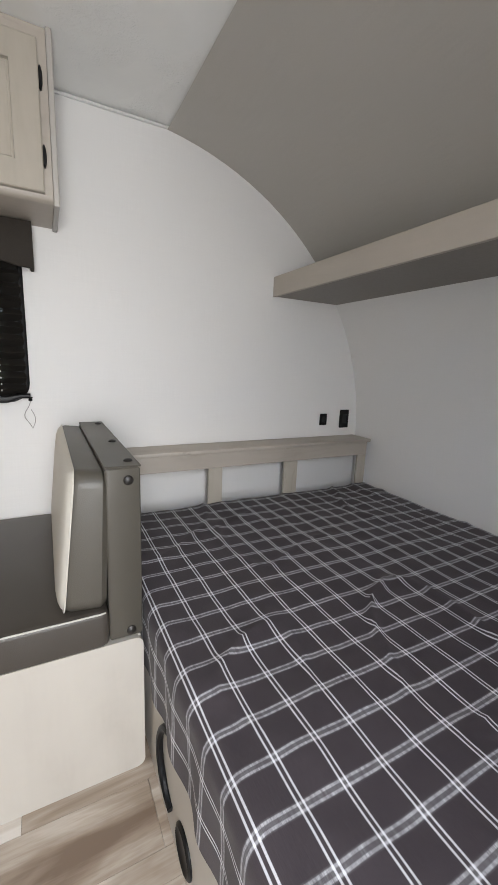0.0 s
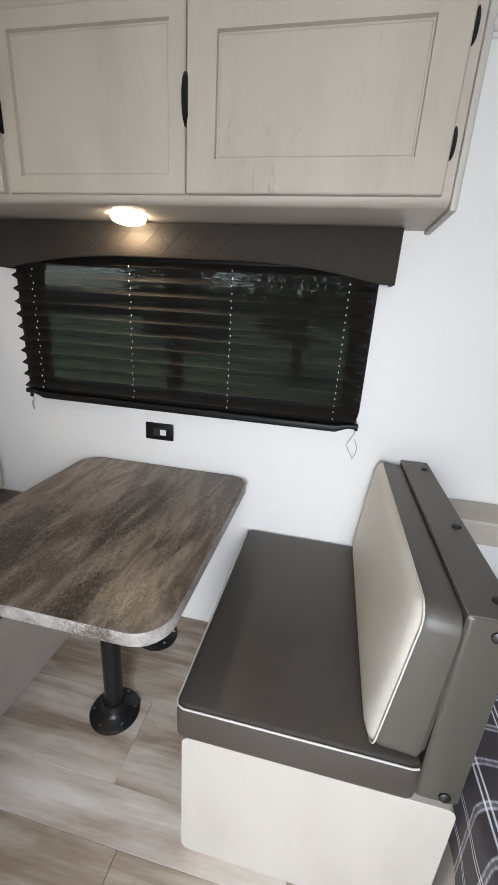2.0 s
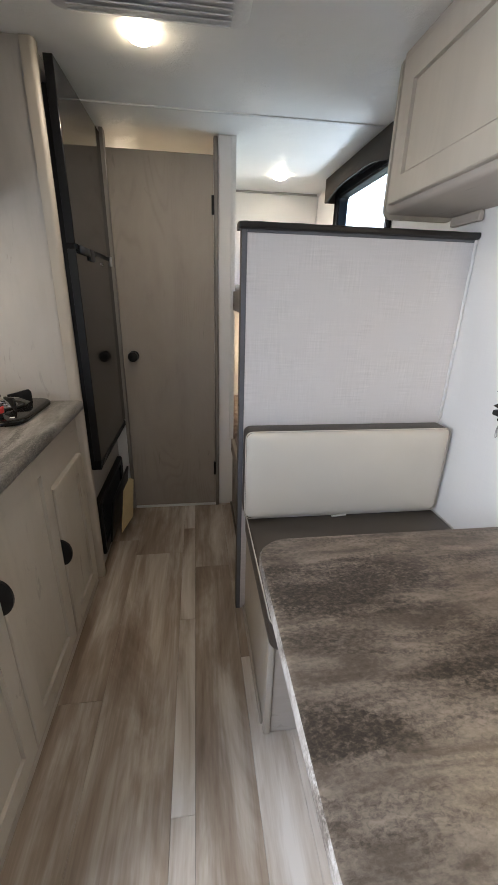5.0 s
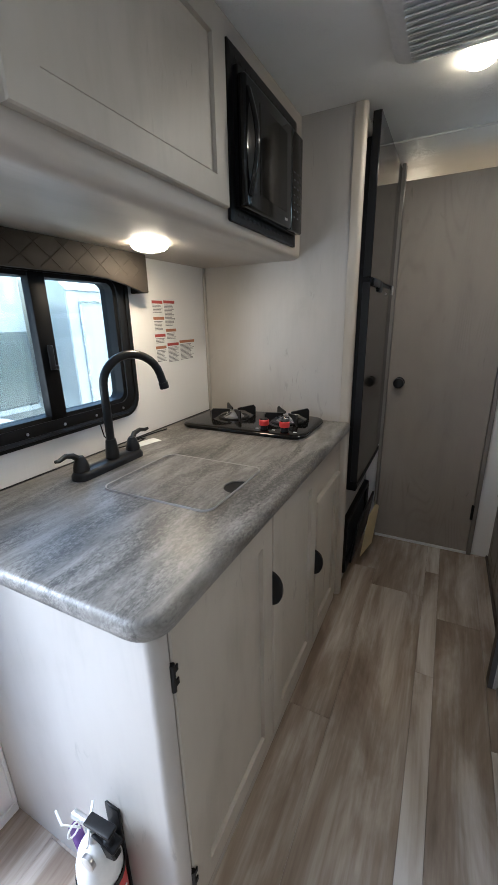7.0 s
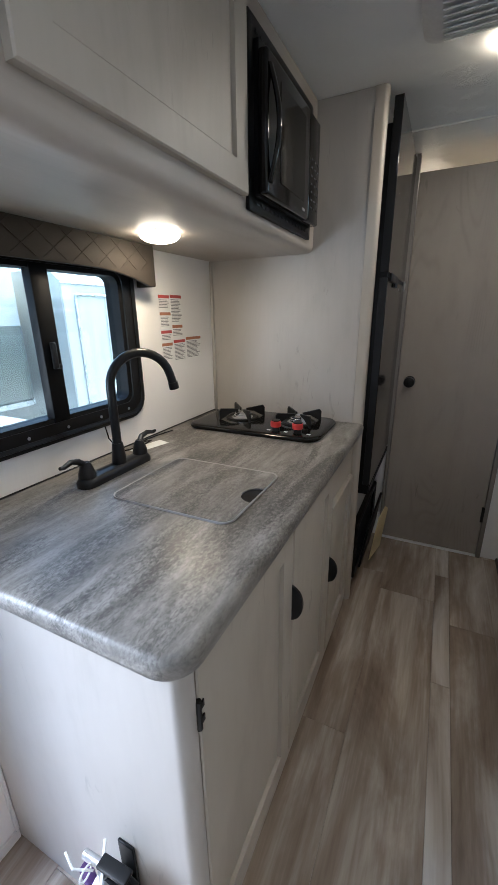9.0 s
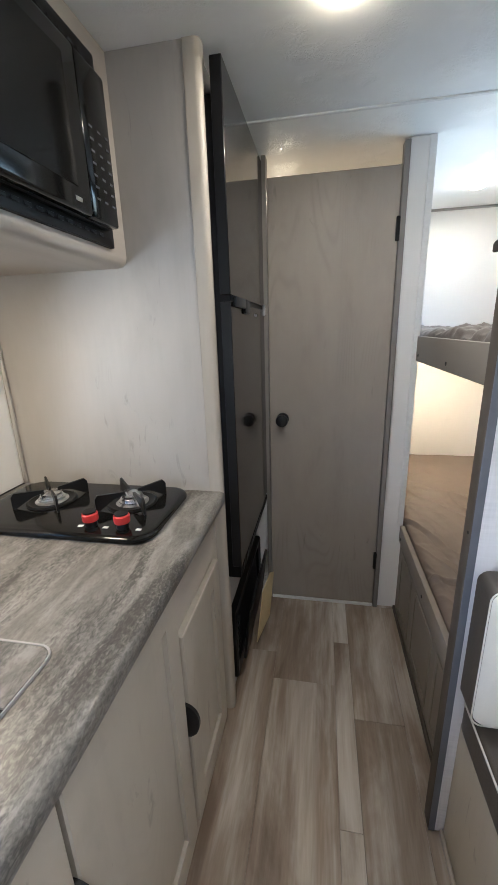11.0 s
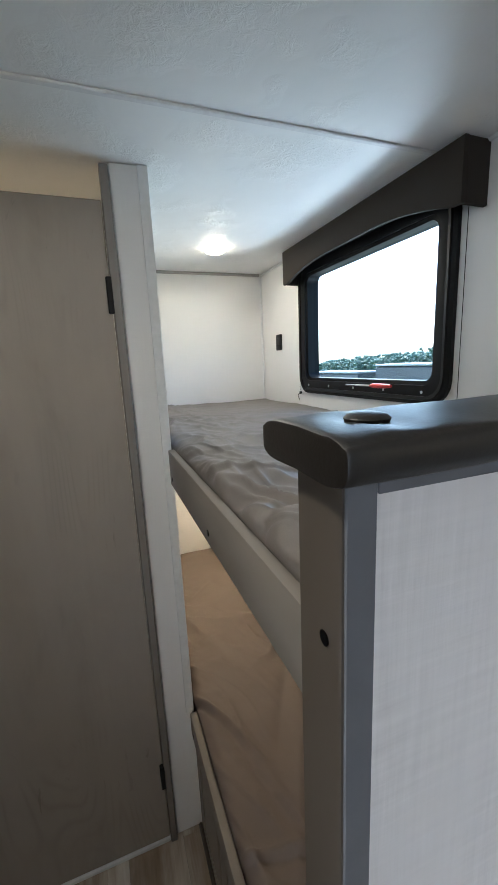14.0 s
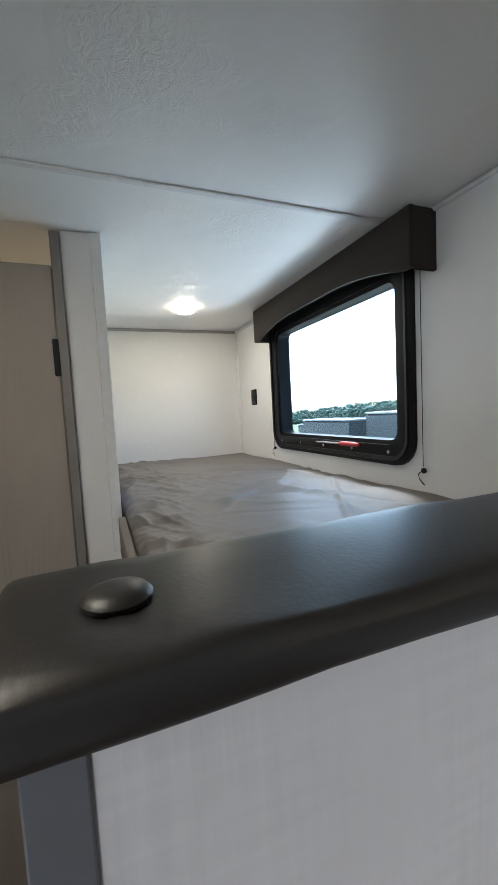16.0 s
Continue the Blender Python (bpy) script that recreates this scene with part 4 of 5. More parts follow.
part("top_board", box(-0.593, -0.0835, 2.2055, YN - 0.001, 0.393, 0.408, 0.001), CAB, bench2)
part("floor_trim", box(-0.593, -0.095, 2.180, 2.1895, 0.0, 0.018, 0.003), CAB_H, bench2)
seat2 = thing("seat_cushion", (-0.3, 2.56, 0.409), "charcoal vinyl seat cushion with white piping by the partition", "cushion", "dinette cushions")
part("cover", cushion(-0.592, -0.004, 2.180, YN - 0.003, 0.409, 0.502, 0.014, 0.035, 0.010), VINYL, seat2)
part("piping", piping([(x, y, 0.499) for x, y in rrect(-0.592, -0.004, 2.180, YN - 0.003, 0.035, 6)]), PIPING, seat2, "white piping")
part("care_tag", lean(box(-0.492, -0.484, 2.50, 2.56, 0.511, 0.515, 0.001), (-0.48, 2.5, 0.49), 8, "Z"), WHITE_P, seat2, "white sewn-in tag")
back_cushion((-0.53, 2.56, 0.51), -0.500, -1, 2.168, YN - 0.012, 0.513, 0.852, 0.082, 0.0, "cream and charcoal vinyl back cushion against the partition", VINYL)


# ---- bed ----
bedbase = thing("platform_bed", (1.86, 1.85, 0), "cream wood platform bed built across the trailer nose", "bed")
part("side_board", box(1.222, 1.239, YS + 0.002, 2.80, 0.0, 0.400, 0.002), BASE_P, bedbase)
part("platform", box(1.2395, 2.535, YS + 0.002, 2.80, 0.385, 0.400, 0.001), BASE_P, bedbase)
part("vent", lathe([(0.050, 0), (0.050, -0.004), (0.043, -0.008), (0.036, -0.003)], (1.2218, 1.90, 0.085), "x", 28), BLACK, bedbase, "round black vent ring")
part("pull_strap", tube([(1.212 + 0.007 * (1 - math.cos(k * 0.125)), 1.985 + 0.085 * math.cos(k * 0.125), 0.185 + 0.105 * math.sin(k * 0.125)) for k in range(-12, 13)], 0.009, 8), BLACK, bedbase, "black webbing pull strap")


def draped_sheet(x0, x1, y0, y1, z_low, z_top, material, name, parent, wrinkle, nx=64, ny=80, round_r=0.035, sag=0.0, label=""):
    """A fitted sheet: a rumpled top that rolls over its open long edge and hangs down; UV in metres along the cloth."""
    bm = bmesh.new()
    uv = bm.loops.layers.uv.new("cloth")
    drop = z_top - z_low
    arc = round_r * math.pi / 2
    total = (drop - round_r) + arc + (x1 - x0 - round_r)
    grid, cloth = [], {}
    for i in range(nx + 1):
        t = total * (i / nx) ** 1.25
        row = []
        for j in range(ny + 1):
            y = y0 + (y1 - y0) * j / ny
            k = noise.noise(Vector((t * 5, y * 5, 1.7))) * 0.55 + noise.noise(Vector((t * 14 + y * 5, y * 11, 3.1))) * 0.3 + max(0, noise.noise(Vector((t * 9 - y * 6, y * 3 + t * 4, 7.7)))) * 0.6
            q = Vector((t * 2.6 + y * 1.9, y * 2.2 - t * 3.4, 2.3))
            crease = max(0.0, 1 - abs(noise.noise(q)) * 7) ** 2 * max(0.0, noise.noise(q * 0.6 + Vector((9, 4, 1))) + 0.12)
            w = wrinkle * (k + 2.7 * crease)
            if t < drop - round_r:
                x, z = x0 - 0.4 * w + 0.006 * math.sin(y * 38 + 2 * noise.noise(Vector((y * 4, 0, 0)))) * (1 - t / max(0.02, drop)), z_low + t + 0.008 * noise.noise(Vector((y * 6, 5, 0)))
            elif t < drop - round_r + arc:
                a = (t - drop + round_r) / round_r
                x, z = x0 + round_r * (1 - math.cos(a)) - w * 0.4 * math.cos(a), z_top - round_r + round_r * math.sin(a) + w * math.sin(a)
            else:
                x, z = x0 + round_r + (t - drop + round_r - arc), z_top + w
            v = bm.verts.new((x, y, z))
            cloth[v] = (x0 + t - (drop - round_r + arc) + round_r, y)
            row.append(v)
        grid.append(row)
    for i in range(nx):
        for j in range(ny):
            f = bm.faces.new((grid[i][j], grid[i + 1][j], grid[i + 1][j + 1], grid[i][j + 1]))
            for lp in f.loops:
                lp[uv].uv = cloth[lp.vert]
    bmesh.ops.recalc_face_normals(bm, faces=bm.faces)
    return part(name, bm, material, parent, label)


mat1 = thing("bed_mattress", (1.86, 1.85, 0.40), "wide mattress in a dark grey and white plaid cover", "mattress")
draped_sheet(1.209, 2.538, YS + 0.004, 2.797, 0.290, 0.506, PLAID, "plaid_cover", mat1, 0.010, 110, 160)
part("core", cushion(1.235, 2.533, YS + 0.006, 2.795, 0.401, 0.468, 0.03, 0.04, 0.002), SHEET, mat1)

ledge = thing("bedside_ledge", (1.86, 2.87, 0.4), "greige wood ledge rail with posts beside the bed", "ledge")
part("top_board", box(1.206, 2.548, 2.786, YN - 0.001, 0.738, 0.755, 0.004, 2), CAB_H, ledge)
part("apron", box(1.206, 2.536, 2.800, 2.818, 0.668, 0.7375, 0.002), CAB_H, ledge)
for x0, x1 in ((1.206, 1.262), (1.622, 1.688), (2.015, 2.090), (2.480, 2.536)):
    part("post", box(x0, x1, 2.801, 2.817, 0.40, 0.6675, 0.002), CAB, ledge)

shelf = thing("front_shelf", (2.15, 1.9, 1.43), "taupe shelf with pale lip across the rounded front wall", "shelf")
part("lip", box(1.980, 1.996, YS + 0.001, YN - 0.001, 1.436, 1.524, 0.002), CAB_Y, shelf)
part("shelf_board", box(1.9965, 2.372, YS + 0.001, YN - 0.001, 1.438, 1.452, 0.001), SHELF, shelf)


# ---- kitchen ----
PX = -0.862                    # face of the tall panel beside the refrigerator
wt = thing("kitchen_counter", (-0.22, 1.2, 0.835), "grey-brown stone-look laminate kitchen worktop", "worktop")


def counter_outline(e):
    r = 0.055
    pts = [(PX + 0.001, YS + 0.001), (PX + 0.001, 1.548 - e)]
    cx, cy = 0.418 - r, 1.548 - r
    pts += [(cx + (r - e) * math.sin(a), cy + (r - e) * math.cos(a)) for a in [radians(90 * i / 8) for i in range(9)]]
    pts += [(0.418 - e, YS + 0.001)]
    return pts


part("slab", loft([[(x, y, z) for x, y in counter_outline(e)] for e, z in ((0.006, 0.836), (0.001, 0.842), (0.0, 0.860), (0.003, 0.869), (0.009, 0.8735), (0.016, 0.875))]), COUNTER, wt)
part("wall_seal", box(PX + 0.002, 0.412, YS + 0.0005, YS + 0.007, 0.8752, 0.8795, 0.002), DARK_GREY, wt, "dark sealant bead")
sink = thing("sink_cover", (-0.075, 1.26, 0.875), "matching laminate sink cover with finger hole and pale rim", "sink cover")
hole_c, hole_r = (-0.078, 1.425), 0.042
lid = rrect(-0.222, 0.072, 1.094, 1.428, 0.026, 6)
notch = [(hole_c[0] - hole_r * math.cos(a), 1.428 - hole_r * 0.95 * math.sin(a)) for a in [math.pi * i / 12 for i in range(13)]]
outline = lid[0:7] + notch[::-1] + lid[7:]
part("cover_board", prism(outline, "z", 0.8752, 0.8792), COUNTER, sink)
part("rim_line", ring(rrect(-0.2265, 0.0765, 1.0895, 1.4325, 0.029, 6), rrect(-0.2232, 0.0732, 1.0928, 1.4292, 0.027, 6), "z", 0.8751, 0.8800, 0.001), FRIDGE_GAP, sink, "pale edge strip")
# the hole's shade is a black patch laid on the uncut worktop
part("hole_shadow", prism([(x, min(y, 1.428)) for x, y in notch], "z", 0.87515, 0.8757), BLACK, sink, "black patch painted as the shade inside the finger hole")

base = thing("kitchen_base_cabinet", (-0.22, 1.2, 0), "greige wood kitchen base cabinet with three doors", "cabinet")
corner = [(0.362, YS + 0.001), (0.394, YS + 0.001)] + [(0.370 + 0.024 * math.cos(t), 1.504 + 0.024 * math.sin(t)) for t in [radians(10 * i) for i in range(10)]] + [(0.362, 1.528)]
part("end_panel", loft([[(x, y, z) for x, y in corner] for z in (0.0, 0.8355)]), CAB_P, base, "pale wood-grain end panel with rounded corner")
part("face_board", box(PX + 0.002, 0.3618, 1.495, 1.510, 0.0, 0.8355, 0.001), CAB, base)
part("bottom_board", box(PX + 0.002, 0.3618, YS + 0.002, 1.4948, 0.02, 0.035, 0.001), CAB, base)
part("kick_strip", box(PX + 0.032, 0.349, 1.5105, 1.522, 0.0, 0.030, 0.003), CAB_H, base)
for x0, x1, z0, z1, hand in ((-0.070, 0.356, 0.050, 0.822, "low"), (-0.468, -0.078, 0.050, 0.822, "high"), (-0.812, -0.486, 0.050, 0.668, "high2")):
    d = part("cabinet_door", shaker(x0, x1, z0, z1, 1.5103, 1.5285, 0.062, 0.009), CAB, base)
    if hand == "high":
        part("handle", half_moon(-0.074, 0.595, 0.013, 0.046, 0.108, 1.511, 1), BLACK, d, "black half-moon pull")
    elif hand == "high2":
        part("handle", half_moon(-0.478, 0.425, 0.014, 0.046, 0.104, 1.511, 1), BLACK, d, "black half-moon pull")
    else:
        for z in (0.695, 0.14):
            part("hinge", join(tube([(0.3585, 1.529, z), (0.3585, 1.529, z + 0.058)], 0.0055, 8), box(0.345, 0.359, 1.5287, 1.532, z + 0.006, z + 0.020, 0.001), box(0.345, 0.359, 1.5287, 1.532, z + 0.036, z + 0.050, 0.001)), BLACK, d, "black hinge")
part("drawer_front", box(-0.812, -0.486, 1.5103, 1.5160, 0.684, 0.826, 0.002), CAB_H, base, "plain false drawer front")

fau = thing("kitchen_faucet", (-0.05, 0.985, 0.875), "matt black two-handle gooseneck kitchen faucet", "faucet")
part("deck_plate", loft([[(x, y, z) for x, y in rrect(-0.192 + e, 0.072 - e, 0.960 + e, 1.016 - e, 0.024, 5)] for e, z in ((0.0, 0.8752), (0.0, 0.888), (0.004, 0.897), (0.009, 0.900))]), BLACK_M, fau)
arcp = [(-0.075, 0.988, 0.905 + 0.215 * i / 6) for i in range(7)]
R = 0.088
for i in range(1, 15):
    a = radians(180 - 165 * i / 14)
    arcp.append((-0.075 - 0.84 * (R + R * math.cos(a)), 0.988 + 0.54 * (R + R * math.cos(a)), 1.120 + R * math.sin(a)))
lx, ly, lz = arcp[-1]
arcp += [(lx - 0.004, ly + 0.003, lz - 0.018), (lx - 0.007, ly + 0.005, lz - 0.032)]
part("spout", tube(arcp, 0.0125, 14), BLACK_M, fau)
part("aerator", tube([(lx - 0.0065, ly + 0.004, lz - 0.026), (lx - 0.010, ly + 0.006, lz - 0.046)], 0.0145, 14), BLACK_M, fau)
part("spout_base", lathe([(0.021, 0.0), (0.020, 0.02), (0.016, 0.055), (0.0145, 0.06)], (-0.075, 0.988, 0.900), "z", 20), BLACK_M, fau)
for x, s in ((0.044, 1), (-0.164, -1)):
    part("handle", join(lathe([(0.023, 0.0), (0.022, 0.012), (0.015, 0.034), (0.010, 0.042)], (x, 0.988, 0.900), "z", 18), tube([(x, 0.988, 0.932), (x + s * 0.018, 0.982, 0.948), (x + s * 0.042, 0.985, 0.955), (x + s * 0.066, 0.988, 0.950), (x + s * 0.078, 0.990, 0.952)], 0.0085, 10, taper=lambda t: 1.15 - 0.6 * t)), BLACK_M, fau, "black lever handle")

stove = thing("gas_cooktop", (-0.68, 1.18, 0.875), "black two-burner gas cooktop with red knobs", "cooktop")
part("glass_top", loft([[(x, y, z) for x, y in rrect(-0.842 + e, -0.528 - e, 0.905 + e, 1.448 - e, 0.055, 8)] for e, z in ((0.004, 0.8753), (0.0, 0.880), (0.0, 0.888), (0.004, 0.893), (0.010, 0.8945))]), GLOSS, stove, "glossy black top")
for cx, cy in ((-0.700, 1.075), (-0.715, 1.318)):
    b = part("burner", lathe([(0.045, 0.0), (0.045, 0.004), (0.036, 0.008), (0.036, 0.011), (0.030, 0.012), (0.031, 0.018), (0.027, 0.020), (0.028, 0.026), (0.022, 0.030), (0.002, 0.031)], (cx, cy, 0.8946), "z", 28), STEEL, stove, "ribbed aluminium burner")
    part("drip_ring", lathe([(0.068, 0.0), (0.068, 0.003), (0.062, 0.005), (0.058, 0.003)], (cx, cy, 0.8946), "z", 28), BLACK, stove)
    fins = []
    for k in range(4):
        a = math.pi / 2 * k + math.pi / 4
        c, s = math.cos(a), math.sin(a)
        fins.append(loft([[(cx + c * r + px * s, cy + s * r - px * c, 0.8947 + z) for px, z in ((-0.003, z0), (0.003, z0), (0.003, z1), (-0.003, z1))] for r, z0, z1 in ((0.018, 0.030, 0.038), (0.05, 0.024, 0.041), (0.092, 0.0, 0.046), (0.100, 0.0, 0.036))]))
    part("grate", join(*fins), BLACK_M, stove, "black cast pan support")
for cy in (1.277, 1.362):
    part("knob", lathe([(0.015, 0.0), (0.015, 0.010), (0.013, 0.016)], (-0.574, cy, 0.8946), "z", 20), BLACK, stove)
    k = part("knob_cap", lathe([(0.0185, 0.016), (0.0195, 0.019), (0.0195, 0.034), (0.017, 0.037), (0.002, 0.0375)], (-0.574, cy, 0.8946), "z", 24), RED, stove, "red band knob")
    part("knob_top", lathe([(0.0165, 0.0), (0.016, 0.003), (0.002, 0.0035)], (-0.574, cy, 0.8946 + 0.0376), "z", 20), BLACK, k)
for y in (1.318, 1.405, 1.25):
    part("mark", box(-0.575, -0.565, y - 0.007, y + 0.007, 0.8946, 0.8949, 0), WHITE_P, stove, "small white dial mark")

# overhead kitchen cabinet and microwave
kc = thing("overhead_cabinet", (-0.2, 1.08, 1.52), "greige wood overhead kitchen cabinet around the microwave", "cabinet")
KF = 1.307
prof = [(YS + 0.001, 1.523), (KF - 0.03, 1.523), (KF - 0.012, 1.526), (KF - 0.003, 1.535), (KF, 1.548), (KF, 1.9985), (YS + 0.001, 1.9985)]
part("body", loft([[(x, y, z) for y, z in prof] for x in (PX + 0.001, 0.40)]), CAB_H, kc)
part("end_board", loft([[(x, y, z) for y, z in rrect(YS + 0.002, KF + e, 1.519 - e * 0.5, 1.9985, 0.028)] for x, e in ((0.4002, 0.003), (0.43, 0.003), (0.442, -0.01))]), CAB_P, kc, "rounded pale end board")
d = part("cabinet_door", shaker(-0.268, 0.332, 1.580, 1.976, KF + 0.0004, KF + 0.018, 0.060, 0.009), CAB, kc)
part("handle", half_moon(0.343, 1.690, 0.015, 0.036, 0.122, KF + 0.001, 1), BLACK, d, "matt black half-moon pull")
mw = thing("microwave_oven", (-0.53, 1.2, 1.555), "built-in black microwave oven with trim kit", "microwave")
part("trim_kit", ring(rrect(-0.782, -0.286, 1.556, 1.948, 0.004, 2), rrect(-0.750, -0.318, 1.592, 1.905, 0.004, 2), "y", KF + 0.0003, KF + 0.012, 0.002), BLACK, mw, "black trim frame")
part("body", box(-0.752, -0.316, KF - 0.0, KF + 0.024, 1.590, 1.907, 0.003), BLACK, mw)
part("door", box(-0.632, -0.302, KF + 0.0245, KF + 0.052, 1.588, 1.880, 0.008, 3), GLOSS, mw, "glossy black door")
part("window_mesh", box(-0.585, -0.385, KF + 0.0515, KF + 0.0535, 1.630, 1.845, 0.0008), GLOSS, mw, "dark door window")
part("control_panel", box(-0.742, -0.634, KF + 0.0245, KF + 0.050, 1.588, 1.880, 0.006, 2), GLOSS, mw, "glossy control panel")
part("handle", loft([[(x, y, z) for x, y in circle(-0.318, KF + 0.052 + 0.024 * math.sin(math.pi * i / 12), 0.006, 10, 0.011)] for i in range(13) for z in [1.615 + 0.235 * i / 12]]), GLOSS, mw, "bowed black handle")
for r in range(7):
    for c in range(3):
        part("key", box(-0.730 + c * 0.031, -0.717 + c * 0.031, KF + 0.050, KF + 0.0508, 1.628 + r * 0.022, 1.632 + r * 0.022, 0), KEY_INK, mw)
part("badge", box(-0.592, -0.570, KF + 0.052, KF + 0.0536, 1.604, 1.612, 0.001), STEEL, mw, "small silver badge")
for i in range(14):
    for z in (1.572, 1.918):
        part("vent_slot", box(-0.73 + i * 0.03, -0.71 + i * 0.03, KF + 0.0118, KF + 0.0145, z, z + 0.008, 0.001), DARK_GREY, mw)

# tall panel and refrigerator
solid("tall_panel", join(box(PX - 0.03, PX, YS + 0.001, 1.500, 0, ZC - 0.001, 0.001)), CAB_P, "pale wood-grain panel between stove and refrigerator", "panel", kind="structure")
nose = [(PX - 0.032, 1.5005), (PX + 0.002, 1.5005)] + [(PX - 0.014 + 0.016 * math.cos(a), 1.526 + 0.016 * math.sin(a)) for a in [radians(15 * k) for k in range(7)]] + [(PX - 0.032, 1.542)]
solid("trim", prism(nose, "z", 0.0, ZC - 0.001), CAB, "rounded pale front edge of the tall panel", "trim", kind="structure")
solid("trim", box(PX + 0.0002, PX + 0.014, YS + 0.0005, YS + 0.014, 0.8755, 1.5225, 0.004), CAB_P, "corner bead beside the stove", "trim", kind="structure")
fr = thing("refrigerator", (-1.2, 1.3, 0.56), "glossy black two-door refrigerator built into the cabinet", "refrigerator")
FY = 1.588
part("body", box(-1.496, -0.898, YS + 0.05, FY - 0.030, 0.560, 1.905, 0.004), BLACK, fr)
part("side_strip", box(-0.897, -0.878, 1.5425, FY - 0.003, 0.558, 1.895, 0.001), BLIND_BLACK, fr, "black side strip")
part("freezer_door", box(-1.498, -0.876, FY - 0.029, FY, 1.444, 1.968, 0.0012, 1), FRIDGE, fr, "glossy black freezer door")
part("main_door", box(-1.498, -0.876, FY - 0.029, FY, 0.600, 1.428, 0.0012, 1), FRIDGE, fr, "glossy black lower door")
for z0, z1 in ((1.446, 1.966), (0.602, 1.426)):
    part("door_edge", box(-0.8759, -0.8745, FY - 0.0285, FY - 0.0012, z0, z1, 0.0006), BLACK, fr, "dull black door edge")
part("door_gap", box(-1.497, -0.880, FY - 0.028, FY - 0.006, 1.4285, 1.4435, 0.001), BLACK, fr)
part("handle", join(box(-1.05, -0.90, FY + 0.0002, FY + 0.010, 1.415, 1.4435, 0.004, 2), box(-1.13, -1.05, FY + 0.0002, FY + 0.008, 1.400, 1.4435, 0.004, 2)), BLACK, fr, "recessed black pull")
part("hinge", box(-1.503, -1.485, FY - 0.004, FY + 0.006, 1.405, 1.450, 0.003), STEEL, fr, "small metal hinge")
part("badge", box(-1.30, -1.255, FY, FY + 0.0012, 1.398, 1.406, 0), STEEL, fr, "small silver badge")
g = part("lower_grille", box(-1.497, -0.878, FY - 0.029, FY - 0.004, 0.560, 0.5985, 0.004, 2), BLACK, fr, "black louvred grille")
for i in range(24):
    part("louvre", box(-1.485 + i * 0.0255, -1.470 + i * 0.0255, FY - 0.0038, FY + 0.001, 0.566, 0.592, 0.0015), BLACK, g)
solid("refrigerator_plinth", box(-1.529, -0.8945, 1.500, 1.524, 0, 0.559, 0.001), FRIDGE_GAP, "grey plinth panel under the refrigerator", "panel", kind="structure")
solid("trim", box(-1.529, -1.499, 1.500, 1.555, 0.56, ZC - 0.001, 0.001), CAB, "greige filler beside the refrigerator", "trim", kind="structure")
solid("refrigerator_top_panel", box(-1.499, -0.8945, 1.500, 1.524, 1.906, ZC - 0.001, 0.001), FRIDGE_GAP, "grey filler above the refrigerator", "panel", kind="structure")

pc = thing("power_panel", (-1.2, 1.55, 0.08), "black electrical panel with open cover and a buff card", "power panel")
part("surround", ring(rrect(-1.480, -0.915, 0.085, 0.375, 0.012, 4), rrect(-1.440, -0.955, 0.125, 0.335, 0.008, 4), "y", 1.5245, 1.552, 0.005), BLACK, pc)
part("insert", box(-1.441, -0.954, 1.5247, 1.536, 0.124, 0.336, 0.002), DARK_GREY, pc, "dark grey insert")
for i in range(8):
    part("fan_slot", box(-1.02, -0.962, 1.536, 1.540, 0.145 + i * 0.022, 0.155 + i * 0.022, 0.001), BLACK, pc)
part("cover", lean(box(-1.435, -0.99, 1.553, 1.565, 0.105, 0.330, 0.005, 2), (-1.2, 1.553, 0.10), -7, "X"), BLACK, pc, "black hinged cover")
part("cover_knob", lathe([(0.012, 0.0), (0.011, 0.006), (0.002, 0.008)], (-1.36, 1.589, 0.22), "y", 14), STEEL, pc)
solid("buff_card", lean(lean(loft([[(x, y, z) for x, z in ((-1.285, 0.075), (-1.095, 0.09), (-1.110, 0.335), (-1.20, 0.365), (-1.275, 0.320))] for y in (1.606, 1.6085)]), (-1.2, 1.6, 0.1), -6, "X"), (-1.19, 1.607, 0.2), -9, "Z"), YELLOW, "buff information card hung on the power panel", "card")

# fire extinguisher on the cabinet end
fx = thing("fire_extinguisher", (0.45, 1.36, 0.0), "white and red fire extinguisher strapped to the cabinet end", "fire extinguisher")
EX, EY = 0.447, 1.362
part("cylinder", lathe([(0.030, 0.035), (0.043, 0.040), (0.045, 0.055), (0.045, 0.235), (0.043, 0.262), (0.036, 0.290), (0.024, 0.312), (0.014, 0.322)], (EX, EY, 0.0), "z", 32), WHITE_P, fx, "white cylinder")
part("label_sleeve", lathe([(0.0455, 0.07), (0.0458, 0.072), (0.0458, 0.205), (0.0455, 0.207)], (EX, EY, 0.0), "z", 32), RED, fx, "red label sleeve")
rnd = random.Random(4)
part("label_text", join(*[box(EX - 0.02, EX + 0.02 - rnd.random() * 0.012, EY + 0.0452, EY + 0.0464, 0.10 + i * 0.012, 0.105 + i * 0.012, 0) for i in range(7)]), WHITE_P, fx)
part("strap", ring(circle(EX, EY, 0.0485, 28), circle(EX, EY, 0.0462, 28), "z", 0.212, 0.228, 0.001), BLACK, fx, "black strap")
part("bracket", join(box(0.3945, 0.4005, EY - 0.02, EY + 0.02, 0.06, 0.335, 0.002), box(0.394, 0.452, EY - 0.024, EY + 0.024, 0.030, 0.0355, 0.001)), BLACK, fx, "black wall bracket")
part("neck", lathe([(0.014, 0.318), (0.015, 0.33), (0.012, 0.345), (0.013, 0.355)], (EX, EY, 0.0), "z", 16), STEEL, fx)
